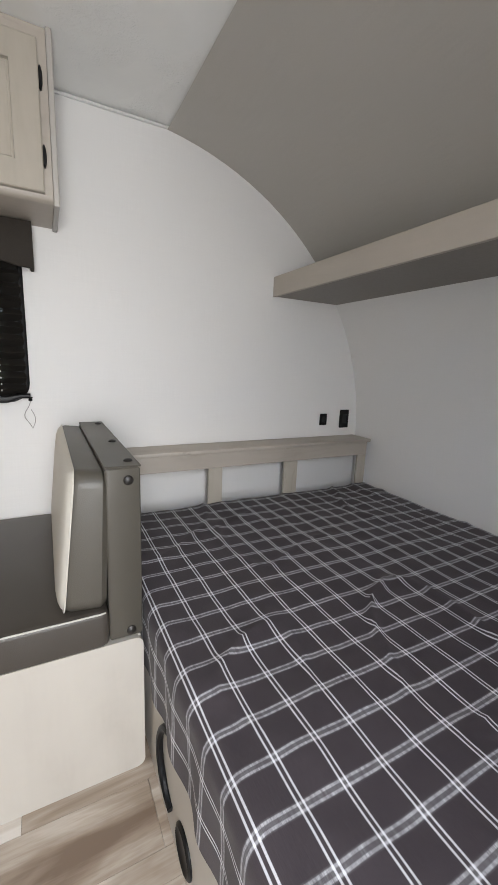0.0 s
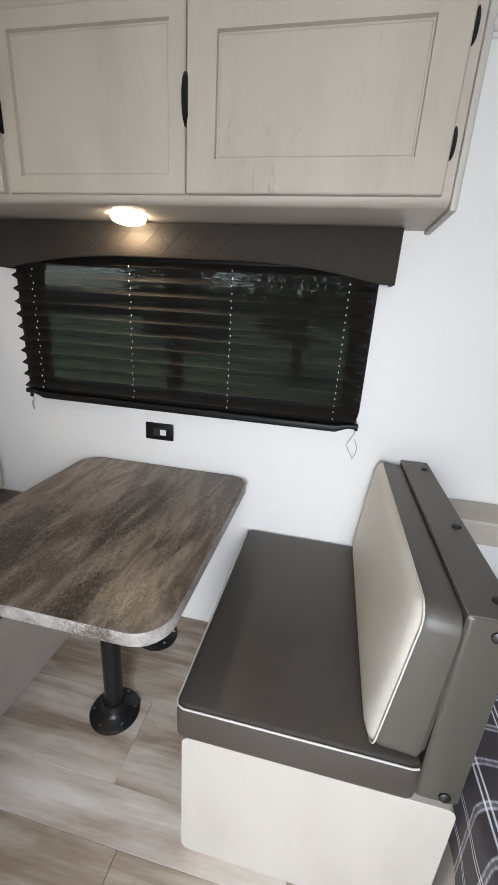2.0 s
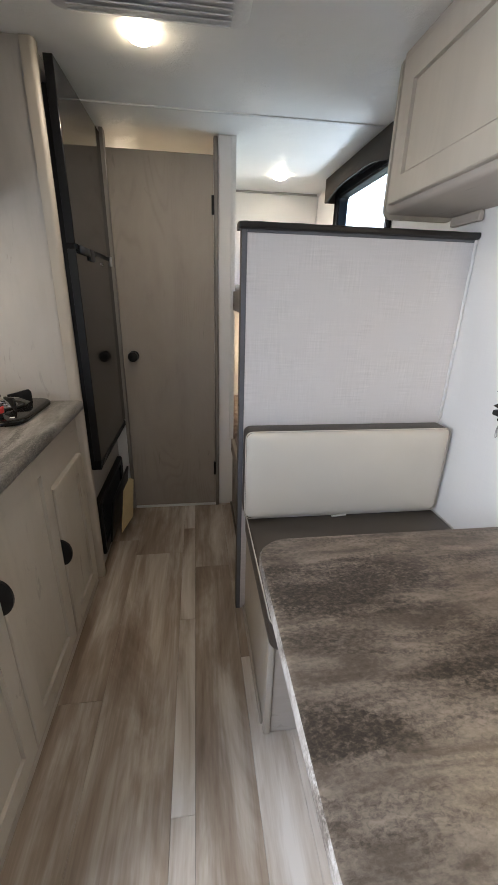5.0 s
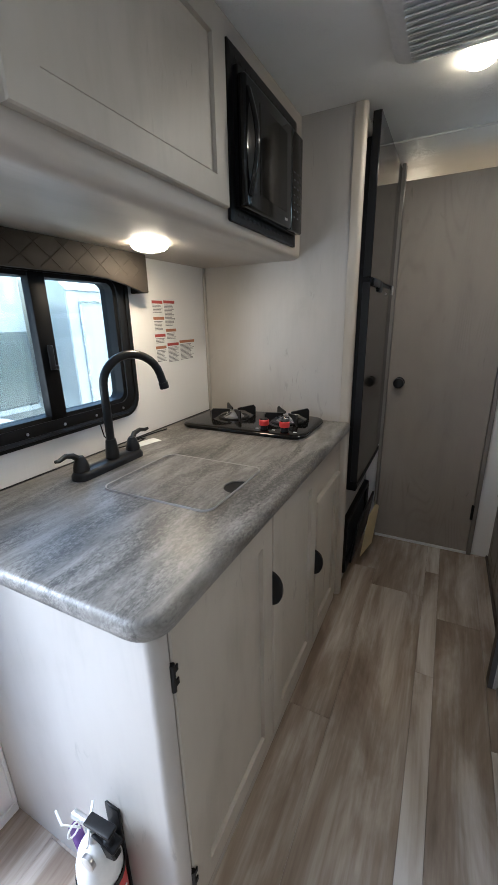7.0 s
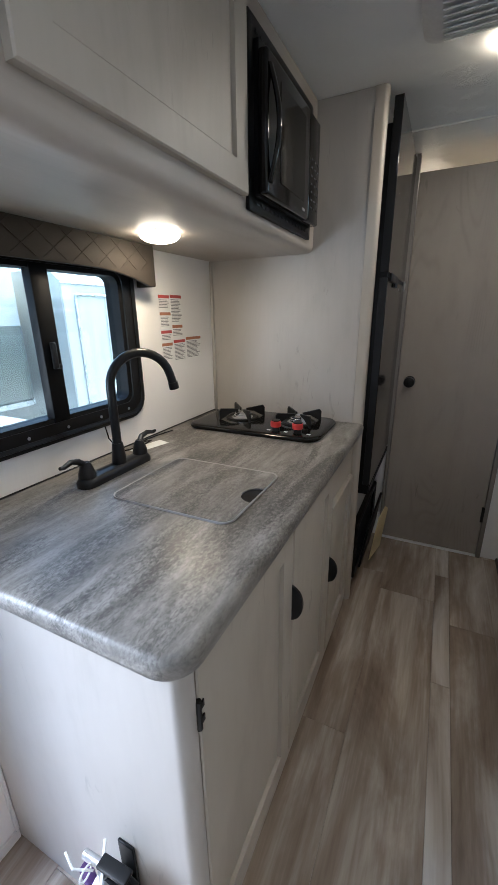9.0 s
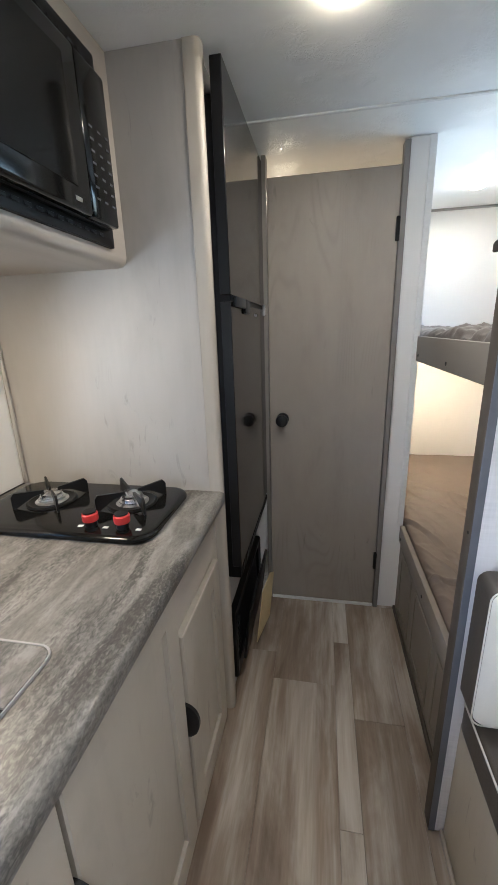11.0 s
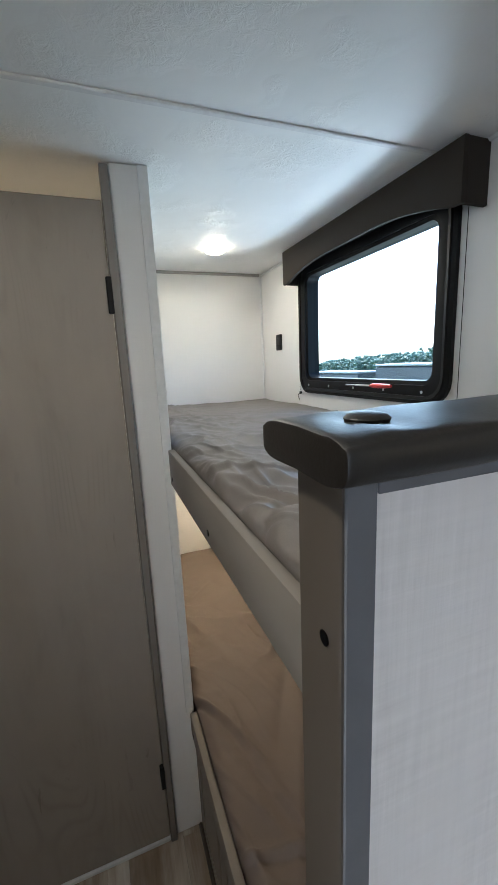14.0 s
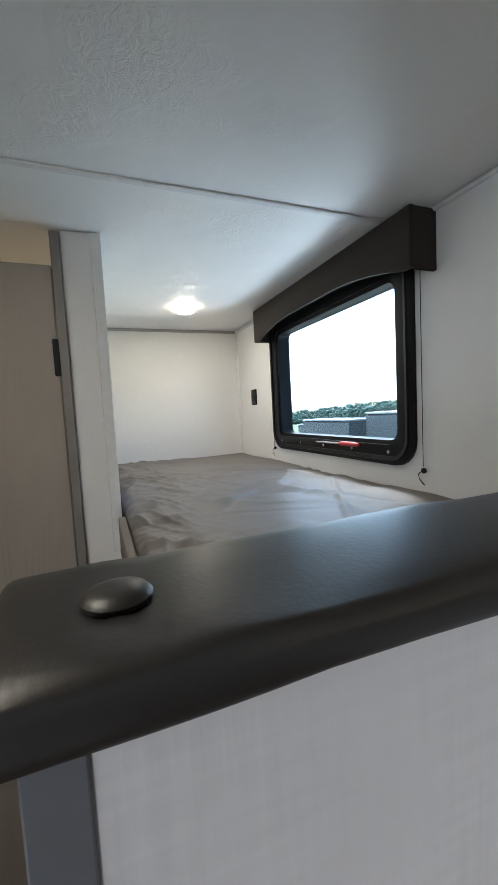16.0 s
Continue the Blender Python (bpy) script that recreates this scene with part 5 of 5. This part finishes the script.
part("lever", join(lean(box(EX - 0.014, EX + 0.010, EY - 0.012, EY + 0.058, 0.362, 0.370, 0.003, 2), (EX, EY, 0.365), 9, "X"), lean(box(EX - 0.018, EX + 0.010, EY - 0.01, EY + 0.065, 0.345, 0.353, 0.003), (EX, EY, 0.35), -14, "X"), lean(box(EX - 0.012, EX + 0.008, EY + 0.02, EY + 0.050, 0.30, 0.344, 0.004), (EX, EY + 0.03, 0.34), 24, "X")), BLACK, fx, "black squeeze lever")
part("gauge", lathe([(0.016, 0.0), (0.016, 0.008), (0.013, 0.010), (0.002, 0.0095)], (EX + 0.026, EY + 0.016, 0.312), "x", 20), STEEL, fx, "round pressure gauge")
part("pull_pin", join(tube([(EX - 0.03, EY - 0.03, 0.357), (EX + 0.03, EY + 0.02, 0.357)], 0.003, 6), tube([(EX + 0.02 + 0.013 * math.cos(a), EY - 0.028, 0.352 + 0.013 * math.sin(a)) for a in [2 * math.pi * i / 12 for i in range(12)]], 0.0018, 6, closed=True), tube([(EX + 0.01, EY - 0.02, 0.35), (EX + 0.03, EY - 0.045, 0.37), (EX + 0.02, EY - 0.075, 0.372)], 0.0022, 6)), WHITE_P, fx, "steel pin with white ties")
part("nozzle", tube([(EX - 0.004, EY - 0.012, 0.345), (EX - 0.002, EY - 0.055, 0.345)], 0.0085, 12), STEEL, fx, "grey nozzle")
part("tag", lean(box(EX - 0.012, EX + 0.012, EY - 0.062, EY - 0.060, 0.245, 0.315, 0.001), (EX, EY - 0.06, 0.31), 12, "X"), LIQ, fx, "purple service tag")

solid("entry_jamb", box(0.3945, 0.545, YS + 0.0005, 0.945, 0.0, 1.5, 0.003), WALL, "white boxed jamb between kitchen and entry", "wall", kind="structure")
solid("baseboard", box(0.396, 0.5445, 0.9455, 0.953, 0.0, 0.032, 0.002), TRIM, "white skirting strip at the foot of the jamb", "baseboard", kind="structure")
solid("trim", box(0.3946, 0.404, 0.9455, 0.954, 0.0325, 0.834, 0.002), TRIM, "white bead where jamb meets cabinet", "trim", kind="structure")
solid("trim", box(0.545, 0.599, YS + 0.0005, 0.952, 0.0, 1.88, 0.004), TRIM, "white entry door frame", "trim", kind="structure")


# ---- plates, notices and loose things ----
def wall_plate(x, z, w, h, y, label, kind_of, s=-1):
    p = thing("wall_plate", (x, y, z - h / 2), label, kind_of)
    part("plate", prism(rrect(x - w / 2, x + w / 2, z - h / 2, z + h / 2, 0.005), "y", y, y + s * 0.006, 0.0015), BLACK, p)
    part("insert", box(x - w * 0.22, x + w * 0.22, *sorted((y + s * 0.0055, y + s * 0.008)), z - h * 0.25, z + h * 0.25, 0.001), DARK_GREY, p)
    return p


sw = wall_plate(0.242, 0.861, 0.112, 0.066, YN - 0.0004, "black rocker switch plate above the table", "switch")
# the glint on the rocker is put into its white colour
part("rocker", box(0.247, 0.271, YN - 0.013, YN - 0.008, 0.849, 0.871, 0.002), WHITE_P, sw, "rocker coloured white for the light it catches")
wall_plate(2.330, 0.847, 0.046, 0.062, YN - 0.0004, "small black charging socket over the ledge", "socket")
wall_plate(2.474, 0.847, 0.062, 0.100, YN - 0.0004, "black power outlet over the ledge", "outlet")
wall_plate(-2.317, 1.627, 0.062, 0.078, YN - 0.0004, "small dark socket beside the upper bunk window", "socket")
wall_plate(-2.345, 0.765, 0.062, 0.078, YN - 0.0004, "small dark socket above the lower bunk", "socket")

rnd = random.Random(11)
for i, (x1, x0, z1, z0, head) in enumerate(((-0.487, -0.553, 1.378, 1.322, 0), (-0.557, -0.630, 1.380, 1.276, 0), (-0.489, -0.556, 1.318, 1.258, 1), (-0.489, -0.556, 1.253, 1.212, 0), (-0.560, -0.628, 1.271, 1.222, 1),
                                        (-0.489, -0.556, 1.207, 1.140, 1), (-0.562, -0.640, 1.215, 1.132, 0), (-0.645, -0.756, 1.222, 1.134, 1))):
    st = thing("safety_notice", ((x0 + x1) / 2, YS, z0), "small printed safety notice with coloured heading on the kitchen wall", "notice", "safety notices")
    part("paper", box(x0, x1, YS + 0.0003, YS + 0.0012, z0, z1, 0), PAPER, st)
    part("heading", box(x0 + 0.001, x1 - 0.001, YS + 0.0013, YS + 0.0017, z1 - 0.012, z1 - 0.001, 0), RED_INK if head == 0 else BROWN_INK, st)
    part("print", bars(x1 - 0.004, x0 + 0.004, z1 - 0.017, max(2, int((z1 - z0 - 0.020) / 0.0052)), 0.0052, 0.0022, "y", YS + 0.0013, YS + 0.0017, rnd), INK, st, "grey lines of print")

solid("paper_note", lean(box(-0.350, -0.215, 0.895, 0.945, 0.8752, 0.8762, 0), (-0.28, 0.92, 0.876), -14, "Z"), PAPER, "white paper note with yellow edge lying on the worktop", "paper")
solid("cable", tube([(-0.155, 0.856, 1.00), (-0.165, 0.862, 0.93), (-0.19, 0.880, 0.879), (-0.26, 0.905, 0.8785), (-0.33, 0.892, 0.8785), (-0.30, 0.868, 0.8785), (-0.38, 0.872, 0.8785), (-0.47, 0.885, 0.8785)], 0.0022, 6), BLACK, "thin black cable lying on the worktop", "cable")
sd = thing("screwdriver", (-1.55, 2.905, 1.43), "red-handled screwdriver resting on the window frame ledge", "screwdriver")
part("shaft", tube([(-1.70, 2.913, 1.4345), (-1.56, 2.913, 1.4355)], 0.0030, 8), STEEL, sd)
part("grip", tube([(-1.56, 2.913, 1.4355), (-1.545, 2.913, 1.436), (-1.49, 2.913, 1.4365), (-1.46, 2.913, 1.437)], 0.0068, 10, taper=lambda t: 0.7 + 0.5 * math.sin(3.1 * t)), RED, sd, "red plastic grip")

# ---- bunks ----
bunk = thing("bunk_bed", (-1.55, 2.57, 0), "grey wooden bunk bed frame built between the walls", "bunk bed")
part("upper_rail", box(-1.5085, -0.6385, 2.211, 2.229, 1.208, 1.306, 0.003, 2), GREY_WOOD, bunk, "grey upper rail with bolt holes")
part("upper_deck", box(XR + 0.001, -0.6385, 2.2295, YN - 0.001, 1.206, 1.222, 0.001), CAB_H, bunk)
part("lower_rail", box(-1.5085, -0.6385, 2.207, 2.229, 0.378, 0.456, 0.003, 2), GREY_WOOD, bunk, "grey lower rail")
part("lower_deck", box(XR + 0.001, -0.6385, 2.2295, YN - 0.001, 0.375, 0.390, 0.001), CAB_H, bunk)
part("front_board", box(-1.5085, -0.6385, 2.216, 2.229, 0.0, 0.3775, 0.001), GREY_WOOD, bunk)
for x0, x1 in ((-1.46, -1.24), (-1.19, -0.93), (-0.88, -0.67)):
    part("sunk_panel", ring(rrect(x0, x1, 0.05, 0.345, 0.004, 2), rrect(x0 + 0.022, x1 - 0.022, 0.072, 0.323, 0.003, 2), "y", 2.2158, 2.2115, 0.0015), GREY_WOOD, bunk, "raised panel moulding")
part("floor_trim", box(-1.5085, -0.6385, 2.204, 2.2155, 0.0, 0.020, 0.004), POST_WOOD, bunk)
for x, z in ((-1.10, 1.232), (-1.47, 1.232), (-1.47, 0.405), (-1.07, 0.405), (-0.72, 0.405)):
    part("bolt", lathe([(0.0065, 0), (0.0065, -0.001), (0.004, -0.0015), (0.001, -0.0005)], (x, 2.2108 if z > 1 else 2.2068, z), "y", 12), BLACK, bunk)


def bunk_cover(name_label, z_low, z_top, mat, wrinkle, seed, front_y, creased=0.75):
    """A mattress in a loose sheet that bags over the front rail."""
    m = thing("bunk_mattress", (-1.55, 2.57, z_low), name_label, "mattress")
    bm = bmesh.new()
    nx, ny = 300, 150
    grid = []
    x0, x1, y0, y1 = XR + 0.003, -0.6385, front_y, YN - 0.003
    r, drop = 0.03, z_top - z_low
    for i in range(nx + 1):
        x = x0 + (x1 - x0) * i / nx
        row = []
        for j in range(ny + 1):
            t = (drop - r + r * math.pi / 2 + (y1 - y0 - r)) * (j / ny) ** 1.35
            near = max(0.12, 1 - max(0, t - drop) / 0.42)
            bend = x + 0.10 * noise.noise(Vector((x * 3, t * 4, seed + 5))) + 0.25 * (t - drop) * noise.noise(Vector((x * 2, 0, seed)))
            gather = 0.30 * noise.noise(Vector((bend * 8, t * 1.6, seed + 3))) + 0.28 * noise.noise(Vector((bend * 20, t * 3.0, seed + 7))) + 0.22 * noise.noise(Vector((bend * 40, t * 5.0, seed + 9))) 
            warp = 0.05 * noise.noise(Vector((x * 4, t * 4, seed + 21)))
            along, over = x * 0.93 + t * 0.42, t * 0.93 - x * 0.36 + warp
            fold = max(0.0, 1 - 3.0 * abs(noise.noise(Vector((along * 2.6, over * 12, seed + 13))))) ** 2 + 0.55 * max(0.0, 1 - 3.2 * abs(noise.noise(Vector((along * 5.5 + 4, over * 23, seed + 17))))) ** 2
            gather += 0.95 * fold * min(1.0, max(0.0, 0.75 + 1.6 * noise.noise(Vector((x * 2.4, t * 3.0, seed + 19)))))
            crease = 0.0
            for k, turn in enumerate((0.5, 1.15, -0.55)):
                c, s = math.cos(turn), math.sin(turn)
                q = Vector(((x * c + t * s) * 1.5, (t * c - x * s) * 4.6, seed * 3 + k * 11))
                q += Vector((0.35 * noise.noise(q * 1.7), 0.35 * noise.noise(q * 1.7 + Vector((3, 1, 7))), 0))
                there = min(1.0, max(0.0, noise.noise(q * 0.55 + Vector((5, 8, 2))) * 3.0 + 0.55))
                n0 = noise.noise(q)
                crease += there * (max(0.0, 1 - abs(n0) * 6.0) ** 2 - 0.6 * max(0.0, 1 - abs(n0 - 0.17) * 5.5) ** 2)
            spread = min(1.0, max(0.0, (x + 2.25) / 0.5)) * (0.35 + 0.65 * near)
            w = wrinkle * (near ** 2 * gather + creased * spread * crease + 0.35 * noise.noise(Vector((x * 4, t * 5, seed))) + 0.16 * noise.noise(Vector((x * 16, t * 16, seed + 2))))
            if t < drop - r:
                y, z = y0 - w * 0.5, z_low + t
            elif t < drop - r + r * math.pi / 2:
                a = (t - drop + r) / r
                y, z = y0 + r * (1 - math.cos(a)) - w * 0.5 * math.cos(a), z_top - r + r * math.sin(a) + w * math.sin(a)
            else:
                y, z = y0 + r + (t - drop + r - r * math.pi / 2), z_top + w
            row.append(bm.verts.new((x, min(max(y, y0), y1), z)))
        grid.append(row)
    for i in range(nx):
        for j in range(ny):
            bm.faces.new((grid[i][j], grid[i + 1][j], grid[i + 1][j + 1], grid[i][j + 1]))
    bmesh.ops.recalc_face_normals(bm, faces=bm.faces)
    part("sheet", bm, mat, m)
    part("core", cushion(x0 + 0.01, x1 - 0.01, y0 + 0.045, y1 - 0.005, z_low + 0.001, z_top - 0.050, 0.012, 0.03, 0.0), SHEET, m)
    return m


bunk_cover("upper bunk mattress in a rumpled grey-taupe sheet", 1.2225, 1.326, SHEET_TOP, 0.0160, 2.61, 2.2305)
bunk_cover("lower bunk mattress in a creased brown-taupe sheet", 0.3905, 0.478, SHEET, 0.0130, 8.37, 2.2305, 1.35)

# ---- outside ----
FALL = 0.037                  # the yard drops away towards the rear of the trailer
solid("ground", loft([[(x, -900, -0.85 + FALL * x), (x, 900, -0.85 + FALL * x)] for x in (-900, 900)], False, False, closed=False), GROUND, "gravel yard running into green fields", "ground", kind="structure")


def cargo_trailer(x, y, lift, length, height, label, skirt=0.75, gate=(0.42, 0.72), skin=None, guard=0.35):
    """An enclosed cargo trailer: body, roof, nose plate of tread metal, door with bars, wheels."""
    g = -0.85 + FALL * (x + length / 2)
    t = thing("cargo_trailer", (x, y, g), label, "trailer", "parked cargo trailers")
    w = 2.1
    skin = skin or TRAILER
    lo, hi = g + lift, g + height
    ppts = [(0, lo), (0, hi - 0.12), (0.1, hi - 0.03), (0.3, hi), (w - 0.3, hi), (w - 0.1, hi - 0.03), (w, hi - 0.12), (w, lo)]
    part("body", loft([[(x + s, y + p, z) for p, z in ppts] for s in (0, length)]), skin, t)
    if skin is not TRAILER:
        part("roof_skin", box(x - 0.03, x + length + 0.03, y - 0.03, y + w + 0.03, hi - 0.02, hi + 0.10, 0.04, 2), FAR_ROOF, t, "pale rounded roof")
    n = int(length / 0.6)
    for i in range(n):
        part("side_panel", box(x + i * length / n + 0.012, x + (i + 1) * length / n - 0.012, y + w, y + w + 0.008, lo + 0.05, hi - 0.16, 0.003), skin, t)
    part("tread_skirt", box(x + 0.01, x + length * guard, y + w + 0.0085, y + w + 0.014, lo + 0.05, lo + skirt, 0.002), TREAD, t, "tread-plate corner guard")
    part("rub_rail", box(x, x + length, y + w + 0.001, y + w + 0.02, lo - 0.02, lo + 0.045, 0.004), STEEL, t)
    part("roof_rail", box(x, x + length, y + w - 0.01, y + w + 0.016, hi - 0.15, hi - 0.11, 0.004), STEEL, t)
    for u in (0.18, 0.82):
        part("marker_lamp", lathe([(0.03, 0), (0.03, 0.02), (0.02, 0.03), (0.002, 0.032)], (x + length * u, y + w + 0.008, hi - 0.35), "y", 12), BLACK, t)
    part("lock_bar", tube([(x + length * gate[0], y + w + 0.03, lo + 0.1), (x + length * gate[0], y + w + 0.03, hi - 0.2)], 0.018, 8), STEEL, t)
    part("door_edge", ring(rrect(x + length * gate[0], x + length * gate[1], lo + 0.08, hi - 0.25, 0.05), rrect(x + length * gate[0] + 0.03, x + length * gate[1] - 0.03, lo + 0.11, hi - 0.28, 0.04), "y", y + w + 0.008, y + w + 0.02), STEEL, t)
    for u in (0.45, 0.62):
        part("wheel", lathe([(0.02, 0.0), (0.30, 0.0), (0.33, 0.03), (0.33, 0.17), (0.30, 0.2), (0.02, 0.2)], (x + length * u, y + w - 0.16, g + 0.33), "y", 24), BLACK, t)
    return t


cargo_trailer(-2.20, -4.5, 1.20, 5.2, 3.3, "white enclosed cargo trailer with tread-plate corner parked alongside", 0.86, (0.10, 0.60), guard=0.66)
cargo_trailer(-7.95, -4.1, 1.08, 5.5, 2.85, "white enclosed cargo trailer with steel door bars", 0.5, (0.82, 0.97))
for x, y, ln, h in ((-25.5, 16.3, 5.5, 2.4), (-19.0, 16.8, 5.5, 2.55), (-44, 26, 6.0, 2.0), (-12, 27, 5.5, 2.0)):
    cargo_trailer(x, y, 0.45, ln, h, "distant grey cargo trailer with pale roof", skin=FAR_BODY)
cone = thing("traffic_cone", (-20.5, 13.0, -1.61), "small orange traffic cone in the yard", "traffic cone")
part("cone_body", lathe([(0.20, 0.03), (0.04, 0.72), (0.03, 0.73)], (-20.5, 13.0, -1.61), "z", 16), ORANGE, cone)
part("cone_foot", box(-20.75, -20.25, 12.75, 13.25, -1.61, -1.58, 0.01), ORANGE, cone)

rnd = random.Random(5)
verts, faces = [], []
for k in range(900):
    x, y = rnd.uniform(-420, 120), rnd.uniform(190, 240)
    h = 12.5 + 5 * noise.noise(Vector((x * 0.02, 0, 0))) + rnd.uniform(-2, 2)
    for c in range(24):
        cx, cy, cz, r = x + rnd.gauss(0, 2.2), y + rnd.gauss(0, 2), -0.85 + FALL * x + h * rnd.uniform(0.1, 1.0), rnd.uniform(0.5, 1.5)
        b = len(verts)
        for i in range(6):
            a = i * math.pi / 3 + rnd.random()
            verts.append((cx + r * math.cos(a) * rnd.uniform(0.7, 1.2), cy + r * math.sin(a), cz + rnd.uniform(-0.5, 0.5)))
        verts += [(cx, cy, cz + r * rnd.uniform(0.7, 1.1)), (cx, cy, cz - r)]
        for i in range(6):
            faces += [(b + i, b + (i + 1) % 6, b + 6), (b + (i + 1) % 6, b + i, b + 7)]
woods = bpy.data.meshes.new("woods")
woods.from_pydata(verts, [], faces)
woods.materials.append(LEAF)
woods.polygons.foreach_set("use_smooth", [True] * len(woods.polygons))
tagged(new("woods", woods), "dark green line of far woods beyond the field", "woods", kind="stuff")


def yard_tree(x, y, height, spread, seed):
    """A broadleaf tree: tapered trunk, forking limbs and a loose crown of small leaves."""
    rr = random.Random(seed)
    g = -0.85 + FALL * x
    t = thing("tree", (x, y, g), "green broadleaf tree standing beyond the dinette window", "tree", "yard trees")
    part("trunk", tube([(x + 0.1 * math.sin(i * 0.9 + seed), y + 0.06 * math.cos(i), g - 0.05 + height * 0.62 * i / 7) for i in range(8)], 0.20, 10, taper=lambda u: 1.15 - 0.85 * u), BARK, t)
    tips = []
    for k in range(11):
        a, z = k * 2.4 + rr.random(), g + height * rr.uniform(0.12, 0.55)
        d, up = spread * rr.uniform(0.55, 1.0), height * rr.uniform(0.12, 0.36)
        pts = [(x + d * u * math.cos(a + 0.3 * u), y + d * u * math.sin(a + 0.3 * u), z + up * u ** 0.8) for u in (0, 0.25, 0.5, 0.75, 1)]
        part("limb", tube(pts, 0.075, 7, taper=lambda u: 1.05 - 0.9 * u), BARK, t)
        tips += pts[2:]
    tips += [(x + rr.gauss(0, 0.3), y + rr.gauss(0, 0.3), g + height * rr.uniform(0.62, 0.92)) for _ in range(10)]
    vs, fs = [], []
    for px, py, pz in tips:
        for _ in range(75):
            c = Vector((px + rr.gauss(0, spread * 0.20), py + rr.gauss(0, spread * 0.20), pz + rr.gauss(0, spread * 0.15)))
            u = Vector((rr.gauss(0, 1), rr.gauss(0, 1), rr.gauss(0, 1))).normalized()
            w = u.orthogonal().normalized()
            b, ln = len(vs), rr.uniform(0.09, 0.17)
            vs += [tuple(c - u * ln), tuple(c + w * ln * 0.55), tuple(c + u * ln), tuple(c - w * ln * 0.55)]
            fs += [(b, b + 1, b + 2, b + 3)]
    crown = bpy.data.meshes.new("crown")
    crown.from_pydata([(p[0] - x, p[1] - y, p[2] - g) for p in vs], [], fs)
    crown.materials.append(TREE_LEAF)
    ob = new("crown", crown)
    ob.parent = t
    return t


for x, y, h, w, sd_ in ((-0.3, 15.5, 6.6, 2.3, 3), (6.2, 21.0, 7.0, 2.6, 8), (10.5, 18.5, 7.4, 2.9, 21), (-8.5, 24.0, 7.0, 2.8, 33)):
    yard_tree(x, y, h, w, sd_)


# ---- floor planks ----
random.seed(7)
PLANK_MESH = {}
rowsy = [(0.85, 1.09, [0.9, -0.1, -1.2]), (1.09, 1.33, [1.6, 0.4, -0.8]), (1.33, 1.42, [1.1, -0.5]), (1.42, 1.668, [1.02, -0.232, -1.15]), (1.668, 1.912, [0.62, -1.018]),
         (1.912, 1.976, [1.3, 0.113, -0.555, -1.24]), (1.976, 2.148, [1.2, 0.47, -0.89]), (2.148, 2.275, [0.9, -0.35, -1.5]), (2.275, 2.530, [1.4, 0.385, -0.8]),
         (2.530, 2.70, [0.8, -0.07, -1.2]), (2.70, 2.935, [1.1, 0.1, -1.0])]
for y0, y1, cuts in rowsy:
    xs = sorted([XR + 0.002, 2.52] + cuts)
    for x0, x1 in zip(xs, xs[1:]):
        part("plank", box(x0 + 0.0003, x1 - 0.0003, y0 + 0.0003, y1 - 0.0003, -0.006, 0.0, 0.0007), PLANK, FLOOR)
